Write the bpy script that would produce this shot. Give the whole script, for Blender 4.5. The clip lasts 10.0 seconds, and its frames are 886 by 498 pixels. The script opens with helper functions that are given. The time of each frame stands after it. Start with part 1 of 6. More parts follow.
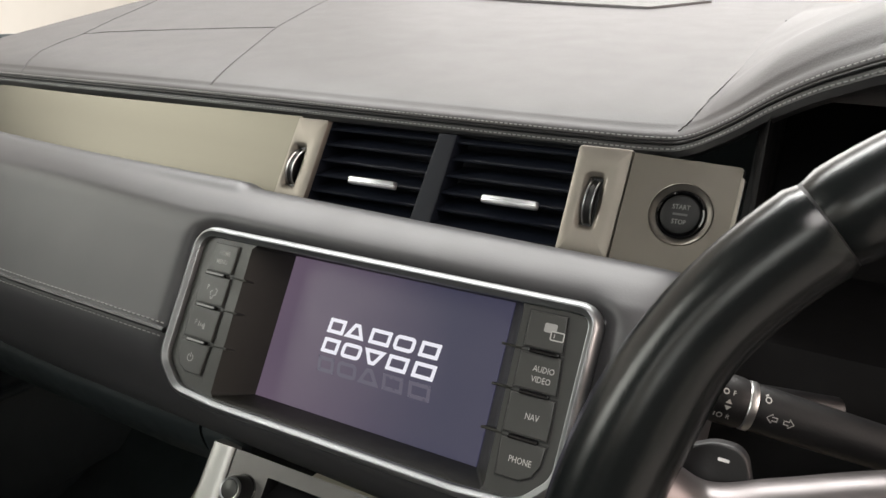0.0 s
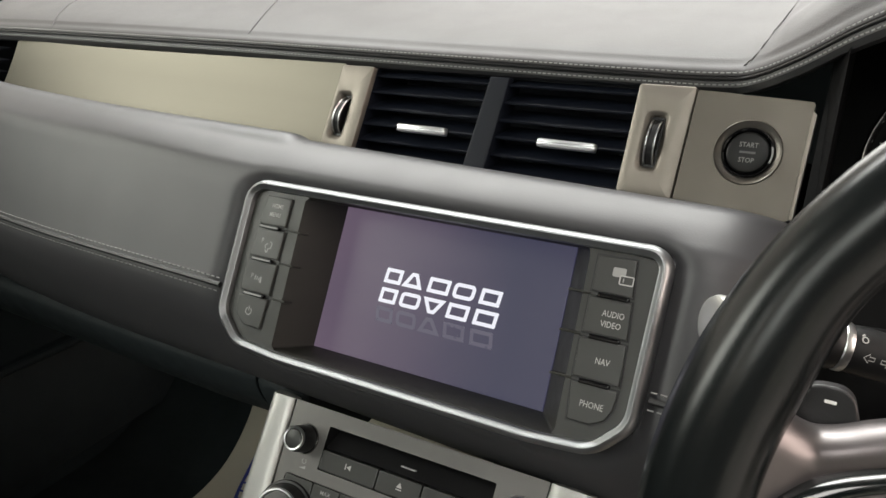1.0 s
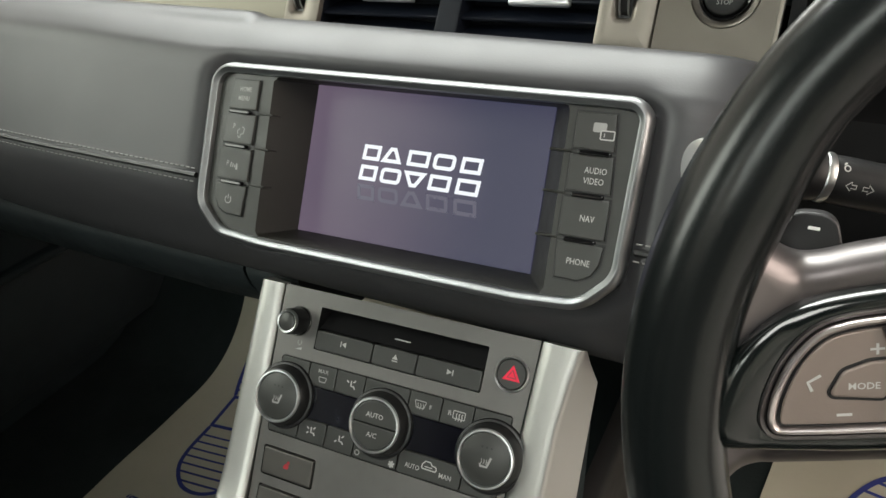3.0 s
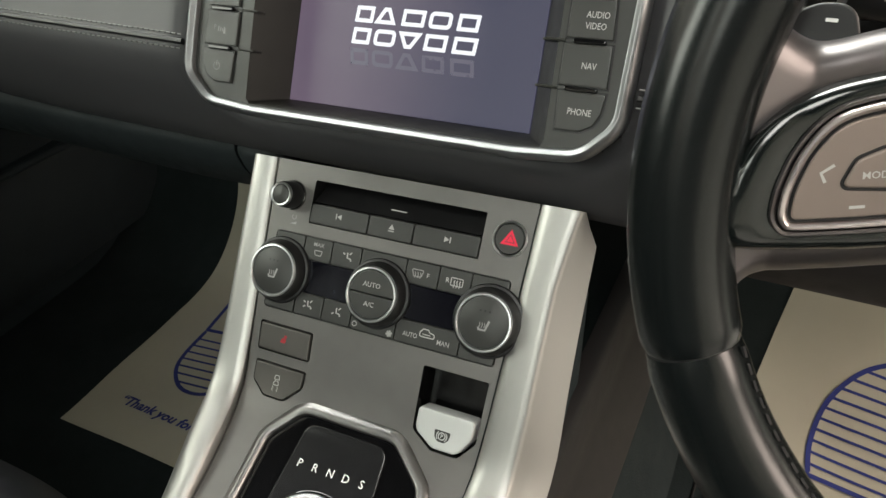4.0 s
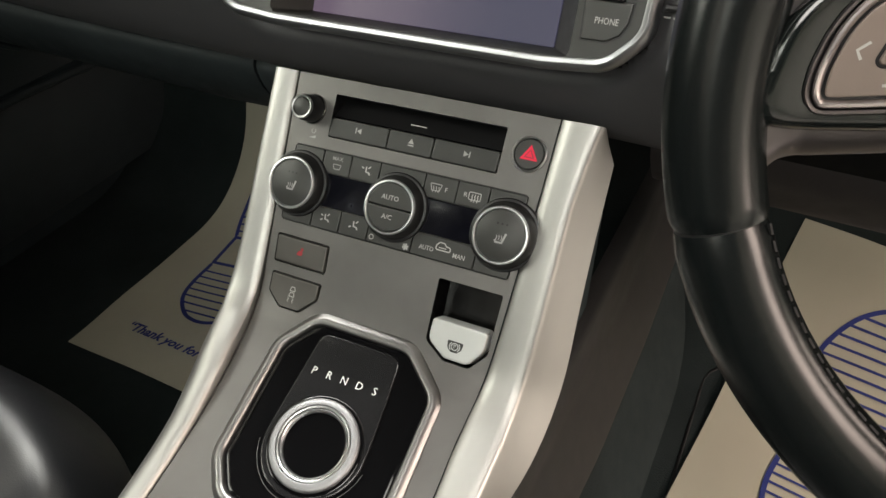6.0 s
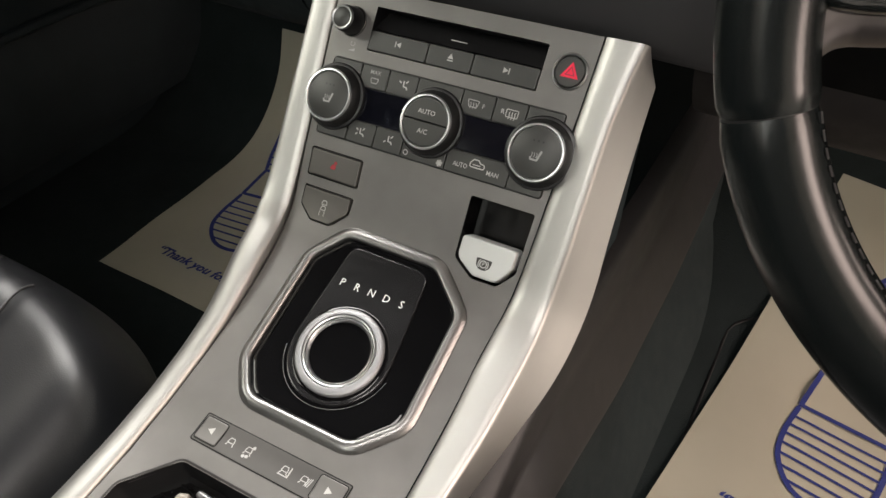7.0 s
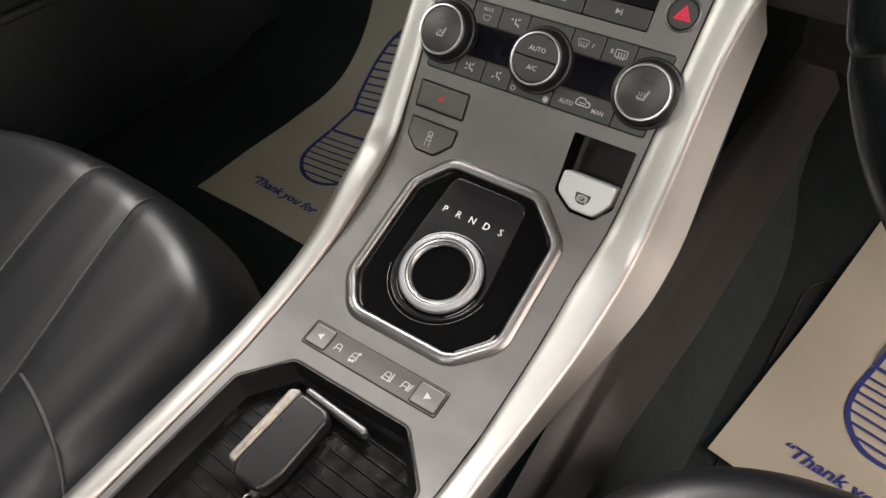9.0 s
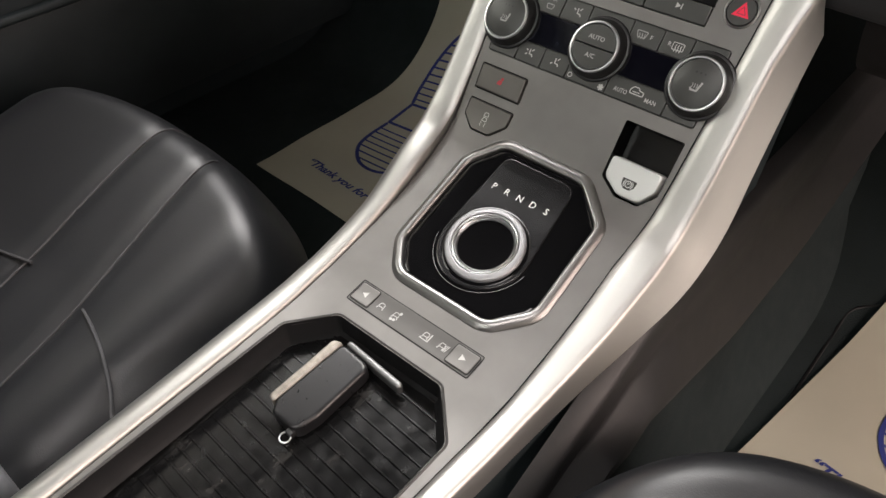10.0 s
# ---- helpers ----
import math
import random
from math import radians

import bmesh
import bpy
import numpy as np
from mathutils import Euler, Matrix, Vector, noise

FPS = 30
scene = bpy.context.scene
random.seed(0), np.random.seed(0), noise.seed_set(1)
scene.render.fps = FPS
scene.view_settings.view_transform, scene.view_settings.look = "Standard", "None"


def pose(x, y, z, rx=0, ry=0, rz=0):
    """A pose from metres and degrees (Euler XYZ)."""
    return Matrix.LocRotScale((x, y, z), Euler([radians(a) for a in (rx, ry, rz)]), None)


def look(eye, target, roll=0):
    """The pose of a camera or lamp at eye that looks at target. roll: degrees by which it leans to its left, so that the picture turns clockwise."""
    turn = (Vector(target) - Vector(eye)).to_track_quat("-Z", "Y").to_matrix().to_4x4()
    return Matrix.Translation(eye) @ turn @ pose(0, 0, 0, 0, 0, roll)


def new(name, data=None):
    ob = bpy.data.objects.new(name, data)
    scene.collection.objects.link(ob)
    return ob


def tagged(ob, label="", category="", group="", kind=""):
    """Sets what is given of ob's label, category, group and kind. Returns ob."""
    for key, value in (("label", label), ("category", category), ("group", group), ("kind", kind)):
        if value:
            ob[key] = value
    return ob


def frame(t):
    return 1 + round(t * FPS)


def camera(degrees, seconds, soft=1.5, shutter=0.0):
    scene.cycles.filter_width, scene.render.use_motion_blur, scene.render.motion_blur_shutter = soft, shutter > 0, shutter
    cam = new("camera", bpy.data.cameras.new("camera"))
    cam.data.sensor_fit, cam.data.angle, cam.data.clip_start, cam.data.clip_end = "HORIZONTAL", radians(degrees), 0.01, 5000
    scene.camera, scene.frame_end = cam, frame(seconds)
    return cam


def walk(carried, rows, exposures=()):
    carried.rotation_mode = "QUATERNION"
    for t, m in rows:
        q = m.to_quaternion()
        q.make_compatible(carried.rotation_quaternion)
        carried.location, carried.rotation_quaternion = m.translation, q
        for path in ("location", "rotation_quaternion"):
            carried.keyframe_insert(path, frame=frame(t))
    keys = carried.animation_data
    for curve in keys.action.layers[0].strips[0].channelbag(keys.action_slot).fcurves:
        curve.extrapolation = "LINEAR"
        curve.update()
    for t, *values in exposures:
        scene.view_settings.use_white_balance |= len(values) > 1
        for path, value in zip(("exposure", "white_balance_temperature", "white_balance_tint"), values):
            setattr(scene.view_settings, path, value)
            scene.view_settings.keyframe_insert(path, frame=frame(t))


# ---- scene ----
cam = camera(61.3, 10.0)
PATH = [
    (0, (0.253, -0.214, 0.828), (-0.663, 1.446, 0.192), 2.1),
    (0.5, (0.236, -0.224, 0.826), (-0.719, 1.378, 0.105), 1.0),
    (1, (0.226, -0.223, 0.827), (-0.697, 1.374, 0.053), -0.0),
    (1.5, (0.22, -0.228, 0.826), (-0.67, 1.369, 0.016), -0.6),
    (2, (0.215, -0.231, 0.834), (-0.656, 1.362, -0.006), -1.3),
    (2.5, (0.224, -0.23, 0.835), (-0.634, 1.334, -0.07), -2.6),
    (3, (0.226, -0.225, 0.815), (-0.595, 1.275, -0.223), -3.7),
    (3.2, (0.231, -0.219, 0.807), (-0.59, 1.247, -0.278), -4.2),
    (4.3, (0.227, -0.251, 0.768), (-0.52, 1.153, -0.445), -3.7),
    (4.5, (0.226, -0.252, 0.768), (-0.516, 1.133, -0.47), -3.8),
    (5, (0.226, -0.258, 0.765), (-0.511, 1.108, -0.495), -3.7),
    (5.2, (0.226, -0.258, 0.765), (-0.513, 1.103, -0.501), -3.8),
    (6.3, (0.227, -0.277, 0.745), (-0.512, 1.086, -0.517), -0.9),
    (6.5, (0.23, -0.277, 0.74), (-0.515, 1.041, -0.567), -1.0),
    (7, (0.231, -0.295, 0.728), (-0.525, 0.991, -0.605), -0.3),
    (7.5, (0.227, -0.31, 0.734), (-0.546, 0.93, -0.632), -0.2),
    (8, (0.224, -0.323, 0.732), (-0.57, 0.873, -0.66), -0.7),
    (8.5, (0.223, -0.331, 0.732), (-0.591, 0.828, -0.68), -1.1),
    (9, (0.224, -0.341, 0.734), (-0.616, 0.795, -0.682), -0.9),
    (9.5, (0.228, -0.35, 0.73), (-0.66, 0.762, -0.676), -0.4),
    (10, (0.247, -0.374, 0.724), (-0.703, 0.719, -0.656), 1.0),
]
walk(cam, [(t, look(eye, target, roll)) for t, eye, target, roll in PATH],
     [(0, -0.06, 6500, 10), (0.5, 0.0, 6500, 9), (1.5, 0.07, 6450, 6), (3, 0.18, 6400, 3), (4.5, 0.27, 6550, 3), (6.5, 0.21, 6650, 8), (8, 0.14, 6600, 12), (10, 0.12, 6550, 12)])

# ---- light ----
def lamp(name, m, size_x, size_y, watts, colour):
    data = bpy.data.lights.new(name, "AREA")
    data.shape, data.size, data.size_y, data.energy, data.color = "RECTANGLE", size_x, size_y, watts, colour
    ob = new(name, data)
    ob.matrix_world = m
    return ob


world = bpy.data.worlds.new("showroom_air")
scene.world = world
world.use_nodes = True
world.node_tree.nodes["Background"].inputs[0].default_value = (0.8, 0.85, 0.9, 1)
world.node_tree.nodes["Background"].inputs[1].default_value = 0.16

# unseen area lamps, added to light the cabin; no fittings or windows behind them
lamp("added_lamp_front", look((-0.90, 1.38, 3.1), (-0.45, 0.35, 0.7)), 3.4, 1.3, 300, (1.0, 0.99, 0.965))
lamp("added_lamp_ahead", look((0.0, 4.7, 1.9), (0.0, 0.0, 0.8)), 6.0, 2.0, 170, (1.0, 0.97, 0.95))
lamp("added_lamp_above", look((0.40, -1.35, 3.1), (0.32, -1.2, 0.6)), 1.35, 2.7, 116, (1.0, 0.95, 0.935))
# added low fills from behind and both sides, placed for pad, rails and wheel
lamp("added_lamp_rear", look((0.5, -3.3, 2.2), (0.0, 0.1, 0.4)), 2.0, 1.1, 46, (0.97, 1.0, 0.95))
lamp("added_lamp_driver_side", look((3.0, 0.40, 1.65), (0.2, 0.15, 0.6)), 2.4, 1.3, 100, (1.0, 0.80, 0.72))
lamp("added_lamp_passenger_side", look((-2.2, -1.9, 1.75), (-0.3, 0.2, 0.7)), 2.6, 2.0, 116, (0.99, 1.0, 0.92))


# ---- materials ----
def mat(name, base, rough=0.5, metal=0.0, grain=0.0, grain_scale=800.0, vary=0.15, vary_scale=12.0, stretch=(1, 1, 1), coat=0.0, emit=None, emit_strength=0.0, rough_vary=0.12, spec=0.5):
    """A principled material: blotches of tone, fine bump and uneven gloss."""
    m = bpy.data.materials.new(name)
    m.use_nodes = True
    nt = m.node_tree
    b = nt.nodes["Principled BSDF"]
    link = nt.links.new
    tc = nt.nodes.new("ShaderNodeTexCoord")
    mp = nt.nodes.new("ShaderNodeMapping")
    mp.inputs["Scale"].default_value = stretch
    link(tc.outputs["Object"], mp.inputs["Vector"])
    big = nt.nodes.new("ShaderNodeTexNoise")
    big.inputs["Scale"].default_value, big.inputs["Detail"].default_value = vary_scale, 4
    link(mp.outputs[0], big.inputs["Vector"])
    ramp = nt.nodes.new("ShaderNodeMapRange")
    ramp.inputs["From Min"].default_value, ramp.inputs["From Max"].default_value = 0.3, 0.7
    ramp.inputs["To Min"].default_value, ramp.inputs["To Max"].default_value = 1 - vary, 1 + vary
    link(big.outputs["Fac"], ramp.inputs["Value"])
    mix = nt.nodes.new("ShaderNodeVectorMath")
    mix.operation = "SCALE"
    mix.inputs[0].default_value = base
    link(ramp.outputs[0], mix.inputs["Scale"])
    link(mix.outputs[0], b.inputs["Base Color"])
    rr = nt.nodes.new("ShaderNodeMapRange")
    rr.inputs["From Min"].default_value, rr.inputs["From Max"].default_value = 0.3, 0.7
    rr.inputs["To Min"].default_value, rr.inputs["To Max"].default_value = max(0.02, rough * (1 - rough_vary)), min(1, rough * (1 + rough_vary))
    mid = nt.nodes.new("ShaderNodeTexNoise")
    mid.inputs["Scale"].default_value, mid.inputs["Detail"].default_value = vary_scale * 5, 5
    link(mp.outputs[0], mid.inputs["Vector"])
    link(mid.outputs["Fac"], rr.inputs["Value"])
    link(rr.outputs[0], b.inputs["Roughness"])
    b.inputs["Metallic"].default_value = metal
    b.inputs["Specular IOR Level"].default_value = spec
    b.inputs["Coat Weight"].default_value = coat
    b.inputs["Coat Roughness"].default_value = 0.05
    if grain:
        fine = nt.nodes.new("ShaderNodeTexNoise")
        fine.inputs["Scale"].default_value, fine.inputs["Detail"].default_value = grain_scale, 3
        link(mp.outputs[0], fine.inputs["Vector"])
        bump = nt.nodes.new("ShaderNodeBump")
        bump.inputs["Strength"].default_value, bump.inputs["Distance"].default_value = grain, 0.0006
        link(fine.outputs["Fac"], bump.inputs["Height"])
        link(bump.outputs[0], b.inputs["Normal"])
    if emit:
        b.inputs["Emission Color"].default_value = (*emit, 1)
        b.inputs["Emission Strength"].default_value = emit_strength
    return m


def leather(name, base, rough=0.45, grain=0.14):
    """Leather with a cell grain as well as the blotches."""
    m = mat(name, base, rough, grain=0.0, vary=0.06, vary_scale=6, rough_vary=0.04)
    nt = m.node_tree
    tc = nt.nodes.new("ShaderNodeTexCoord")
    cell = nt.nodes.new("ShaderNodeTexVoronoi")
    cell.inputs["Scale"].default_value = 900
    nt.links.new(tc.outputs["Object"], cell.inputs["Vector"])
    soft = nt.nodes.new("ShaderNodeTexNoise")
    soft.inputs["Scale"].default_value = 40
    nt.links.new(tc.outputs["Object"], soft.inputs["Vector"])
    add = nt.nodes.new("ShaderNodeMath")
    add.operation = "MULTIPLY_ADD"
    add.inputs[1].default_value = 0.3
    nt.links.new(soft.outputs["Fac"], add.inputs[0])
    nt.links.new(cell.outputs["Distance"], add.inputs[2])
    bump = nt.nodes.new("ShaderNodeBump")
    bump.inputs["Strength"].default_value, bump.inputs["Distance"].default_value = grain, 0.0005
    nt.links.new(add.outputs[0], bump.inputs["Height"])
    nt.links.new(bump.outputs[0], nt.nodes["Principled BSDF"].inputs["Normal"])
    return m


M_TOP = leather("dash_top_leather", (0.0480, 0.0452, 0.0466), 0.56)
M_PAD = leather("dash_pad_leather", (0.0470, 0.0465, 0.0495), 0.48, 0.05)
M_PAD.node_tree.nodes["Principled BSDF"].inputs["Specular IOR Level"].default_value = 0.5
M_SEAT = leather("seat_leather", (0.0095, 0.0100, 0.0118), 0.40)
M_SEAT.node_tree.nodes["Principled BSDF"].inputs["Specular IOR Level"].default_value = 0.6
M_WHEEL = leather("wheel_leather", (0.0048, 0.0062, 0.0062), 0.25, 0.03)
M_WHEEL.node_tree.nodes["Principled BSDF"].inputs["Specular IOR Level"].default_value = 0.48
M_BLACK = mat("black_plastic", (0.008, 0.008, 0.0085), 0.45, grain=0.12)
M_VENT = mat("vent_plastic", (0.006, 0.008, 0.014), 0.5, grain=0.1, spec=0.25)
M_CLUSTER = mat("matt_black_cluster_plastic", (0.003, 0.003, 0.0032), 0.7, grain=0.1, spec=0.15)
M_RECESS = mat("recess_plastic", (0.020, 0.020, 0.016), 0.48, grain=0.1)
M_GLOSS = mat("piano_black", (0.004, 0.004, 0.0045), 0.05, coat=0.0, rough_vary=0.2, spec=0.4)
M_DIAL = mat("dial_island", (0.012, 0.012, 0.013), 0.22, grain=0.05)
M_PANEL = mat("console_satin_grey", (0.160, 0.155, 0.148), 0.48, metal=0.7, grain=0.12, grain_scale=2500)
M_FACE = mat("face_charcoal", (0.043, 0.044, 0.041), 0.44, metal=0.3, grain=0.1, grain_scale=2500)
M_TAB = mat("vent_tab_silver", (0.80, 0.81, 0.83), 0.36, metal=0.85, vary=0.02)
M_BUTTON = mat("button_charcoal", (0.047, 0.048, 0.045), 0.42, metal=0.3, grain=0.1, grain_scale=2500)
M_SWITCH = mat("switch_pack_bronze", (0.23, 0.19, 0.165), 0.42, metal=0.35, grain=0.1)
M_SILVER = mat("brushed_aluminium", (0.46, 0.455, 0.435), 0.46, metal=1.0, grain=0.10, grain_scale=900, vary=0.05, stretch=(1, 0.05, 0.05))
M_TRIM = mat("brushed_trim", (0.160, 0.149, 0.123), 0.50, metal=1.0, grain=0.04, grain_scale=900, vary=0.015, rough_vary=0.04, stretch=(0.04, 1, 1))
M_CHROME = mat("satin_chrome", (0.54, 0.55, 0.55), 0.34, metal=1.0, vary=0.03)
M_RING = mat("screen_surround_chrome", (0.30, 0.31, 0.315), 0.43, metal=1.0, vary=0.02, rough_vary=0.02)
M_BRIGHT = mat("bright_chrome", (0.60, 0.61, 0.62), 0.34, metal=1.0, vary=0.02)
M_WHITE = mat("white_print", (0.85, 0.85, 0.83), 0.5)
M_SOFT = mat("soft_print", (0.46, 0.46, 0.44), 0.5)
M_DIM = mat("faint_print", (0.34, 0.34, 0.33), 0.5)
M_RED = mat("red_print", (0.60, 0.012, 0.045), 0.4, emit=(1.0, 0.01, 0.07), emit_strength=0.20)
M_REDDIM = mat("dim_red_print", (0.35, 0.02, 0.03), 0.5)
M_THREAD = mat("grey_thread", (0.28, 0.28, 0.275), 0.8)
M_DARKTHREAD = mat("dark_thread", (0.009, 0.009, 0.009), 0.8)
M_CARPET = mat("black_carpet", (0.0200, 0.0260, 0.0265), 0.95, grain=1.0, grain_scale=500, spec=0.1)
M_TUNNEL = mat("grey_side_trim", (0.0085, 0.0080, 0.0084), 0.5, grain=0.10, grain_scale=1500, vary=0.04, rough_vary=0.04)
M_PAPER = mat("cream_paper", (0.46, 0.44, 0.35), 0.75, grain=0.4, grain_scale=60, vary=0.06, vary_scale=6)
M_BLUE = mat("blue_ink", (0.022, 0.035, 0.20), 0.7)
M_HEAD = mat("dark_headliner", (0.07, 0.07, 0.07), 0.9, grain=0.3)
M_SHELL = mat("cabin_plastic", (0.0270, 0.0360, 0.0390), 0.7, grain=0.3, spec=0.05)
M_ROOM = mat("showroom_paint", (0.70, 0.68, 0.64), 0.8, vary=0.05, vary_scale=1.5)
M_GROUND = mat("showroom_floor", (0.35, 0.34, 0.33), 0.35, vary=0.1, vary_scale=2)
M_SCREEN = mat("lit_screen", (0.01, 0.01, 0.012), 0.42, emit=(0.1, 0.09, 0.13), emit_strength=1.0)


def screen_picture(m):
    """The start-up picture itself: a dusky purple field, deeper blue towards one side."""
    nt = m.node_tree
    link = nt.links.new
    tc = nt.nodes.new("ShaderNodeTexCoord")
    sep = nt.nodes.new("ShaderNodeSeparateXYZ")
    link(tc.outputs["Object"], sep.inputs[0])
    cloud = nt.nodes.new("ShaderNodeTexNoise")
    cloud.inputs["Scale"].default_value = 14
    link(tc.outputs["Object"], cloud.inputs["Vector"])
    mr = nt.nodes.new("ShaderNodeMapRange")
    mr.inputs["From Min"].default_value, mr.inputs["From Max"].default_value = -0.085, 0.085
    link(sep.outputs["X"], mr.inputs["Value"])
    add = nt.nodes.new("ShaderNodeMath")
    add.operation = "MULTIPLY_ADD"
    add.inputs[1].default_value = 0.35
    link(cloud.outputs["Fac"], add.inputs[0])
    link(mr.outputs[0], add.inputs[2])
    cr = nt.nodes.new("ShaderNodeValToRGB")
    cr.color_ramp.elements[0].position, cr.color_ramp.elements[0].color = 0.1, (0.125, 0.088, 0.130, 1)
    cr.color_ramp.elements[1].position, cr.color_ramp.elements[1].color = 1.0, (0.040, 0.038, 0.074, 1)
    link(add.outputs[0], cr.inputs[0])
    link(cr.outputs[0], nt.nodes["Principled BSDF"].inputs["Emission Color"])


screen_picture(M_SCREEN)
M_LOGO_REFLECTION = mat("painted_logo_reflection", (0.02, 0.02, 0.02), 0.3, emit=(0.108, 0.098, 0.138), emit_strength=1.0)
M_LOGO = mat("screen_white", (0.02, 0.02, 0.02), 0.3, emit=(0.85, 0.84, 0.92), emit_strength=1.0)


# ---- building helpers ----
def mesh_object(name, bm, material, parent=None, label="", smooth=38, kind=""):
    """Links a bmesh as one object; edges sharper than smooth degrees stay sharp."""
    bmesh.ops.remove_doubles(bm, verts=bm.verts, dist=1e-6)
    bmesh.ops.recalc_face_normals(bm, faces=bm.faces)
    for f in bm.faces:
        f.smooth = True
    for e in bm.edges:
        e.smooth = len(e.link_faces) == 2 and e.calc_face_angle(0) < radians(smooth)
    me = bpy.data.meshes.new(name)
    bm.to_mesh(me)
    bm.free()
    me.materials.append(material)
    ob = new(name, me)
    if parent is not None:
        ob.parent = parent
    return tagged(ob, label=label, kind=kind)


def part(name, bm, material, parent, label="", kind=""):
    return mesh_object(name, bm, material, parent, label, kind=kind)


def thing(name, label, category, group=""):
    return tagged(new(name), label, category, group)


def loft(rings, closed=True, cap=True, loop=False):
    """Skins rings of 3D points; closed: each ring is a loop; loop: the last ring joins the first."""
    bm = bmesh.new()
    vs = [[bm.verts.new(p) for p in r] for r in rings]
    n = len(rings[0])
    pairs = list(zip(vs, vs[1:])) + ([(vs[-1], vs[0])] if loop else [])
    for a, b in pairs:
        for i in range(n if closed else n - 1):
            j = (i + 1) % n
            bm.faces.new((a[i], a[j], b[j], b[i]))
    if cap and closed and not loop:
        bm.faces.new(vs[0])
        bm.faces.new(list(reversed(vs[-1])))
    return bm


def join(*bms):
    out = bmesh.new()
    for b in bms:
        me = bpy.data.meshes.new("join")
        b.to_mesh(me)
        b.free()
        out.from_mesh(me)
        bpy.data.meshes.remove(me)
    return out


def rounded(corners, seg=6):
    """A closed outline from (x, y, radius) corners, counter-clockwise."""
    out = []
    n = len(corners)
    for i, (x, y, r) in enumerate(corners):
        p = Vector((x, y))
        a = Vector(corners[i - 1][:2]) - p
        b = Vector(corners[(i + 1) % n][:2]) - p
        if r <= 0:
            out.append((x, y))
            continue
        half = a.angle(b) / 2
        d = min(r / math.tan(half), a.length * 0.49, b.length * 0.49)
        r2 = d * math.tan(half)
        pa, pb = p + a.normalized() * d, p + b.normalized() * d
        c = p + (a.normalized() + b.normalized()).normalized() * (r2 / math.sin(half))
        t0 = math.atan2(pa.y - c.y, pa.x - c.x)
        t1 = math.atan2(pb.y - c.y, pb.x - c.x)
        dt = (t1 - t0 + math.pi) % (2 * math.pi) - math.pi
        out += [(c.x + r2 * math.cos(t0 + dt * k / seg), c.y + r2 * math.sin(t0 + dt * k / seg)) for k in range(seg + 1)]
    return out


def box2(x0, y0, x1, y1, r=1.0, seg=3):
    return rounded([(x0, y0, r), (x1, y0, r), (x1, y1, r), (x0, y1, r)], seg)


def disc2(x, y, r, n=40):
    return [(x + r * math.cos(2 * math.pi * k / n), y + r * math.sin(2 * math.pi * k / n)) for k in range(n)]


def inset(outline, d):
    """The outline moved inwards by d."""
    n = len(outline)
    area = sum(outline[i - 1][0] * outline[i][1] - outline[i][0] * outline[i - 1][1] for i in range(n))
    sign = 1 if area > 0 else -1
    out = []
    for i in range(n):
        p, a, b = Vector(outline[i]), Vector(outline[i - 1]), Vector(outline[(i + 1) % n])
        e1, e2 = (p - a), (b - p)
        e1 = e1.normalized() if e1.length > 1e-9 else e2.normalized()
        e2 = e2.normalized() if e2.length > 1e-9 else e1
        n1, n2 = Vector((-e1.y, e1.x)), Vector((-e2.y, e2.x))
        m = n1 + n2
        m = m.normalized() if m.length > 1e-6 else n1
        k = max(0.35, m.dot(n1))
        q = p + m * (sign * d / k)
        out.append((q.x, q.y))
    return out


def shrunk(outline, d):
    """inset without the loops that tight corners would leave."""
    def clear(q):
        for i in range(len(outline)):
            a, b = Vector(outline[i - 1]), Vector(outline[i])
            e = b - a
            k = min(1.0, max(0.0, (q - a).dot(e) / max(e.length_squared, 1e-9)))
            if (q - a - e * k).length < 0.97 * d:
                return False
        return True
    return [p for p in inset(outline, d) if clear(Vector(p))]


def slab(outline, h0, h1, mp, bev=0.5, bent=0.0):
    """A plate with a rounded top edge; outline and heights in mm through the map mp. bent: step of the cuts that let the top follow a curved map."""
    rings = [(outline, h0), (outline, h1 - bev), (inset(outline, bev * 0.3), h1 - bev * 0.3), (inset(outline, bev), h1), (inset(outline, bev * 1.5), h1)]
    if not bent:
        return loft([[mp(x, y, h) for x, y in o] for o, h in rings])
    top = rings[-1][0]
    ys = [p[1] for p in top]
    cuts = [min(ys) + bent * k for k in range(1, int((max(ys) - min(ys)) / bent) + 1)]
    return join(loft([[mp(x, y, h) for x, y in o] for o, h in rings], cap=False), filled(top, [], lambda x, y, h: mp(x, y, h1), cuts))


def cushion(outline, h0, h1, mp, bev, n=6):
    """A plate whose top edge is a full quarter round."""
    rings = [(outline, h0)] + [(inset(outline, bev * (1 - math.cos(a))), h1 - bev + bev * math.sin(a)) for a in np.linspace(0, math.pi / 2, n + 1)]
    rings.append((inset(outline, bev * 1.3), h1))
    return loft([[mp(x, y, h) for x, y in o] for o, h in rings])


def rim(outline, section, mp):
    """Sweeps a closed section of (inset, height) round an outline."""
    return loft([[mp(x, y, h) for x, y in inset(outline, d)] for d, h in section], loop=len(section) > 2, cap=False)


def turned(x, y, section, mp, n=48):
    """A turned piece: section of (radius, height), about the point x, y."""
    return loft([[mp(px, py, h) for px, py in disc2(x, y, max(r, 0.02), n)] for r, h in section], cap=False)


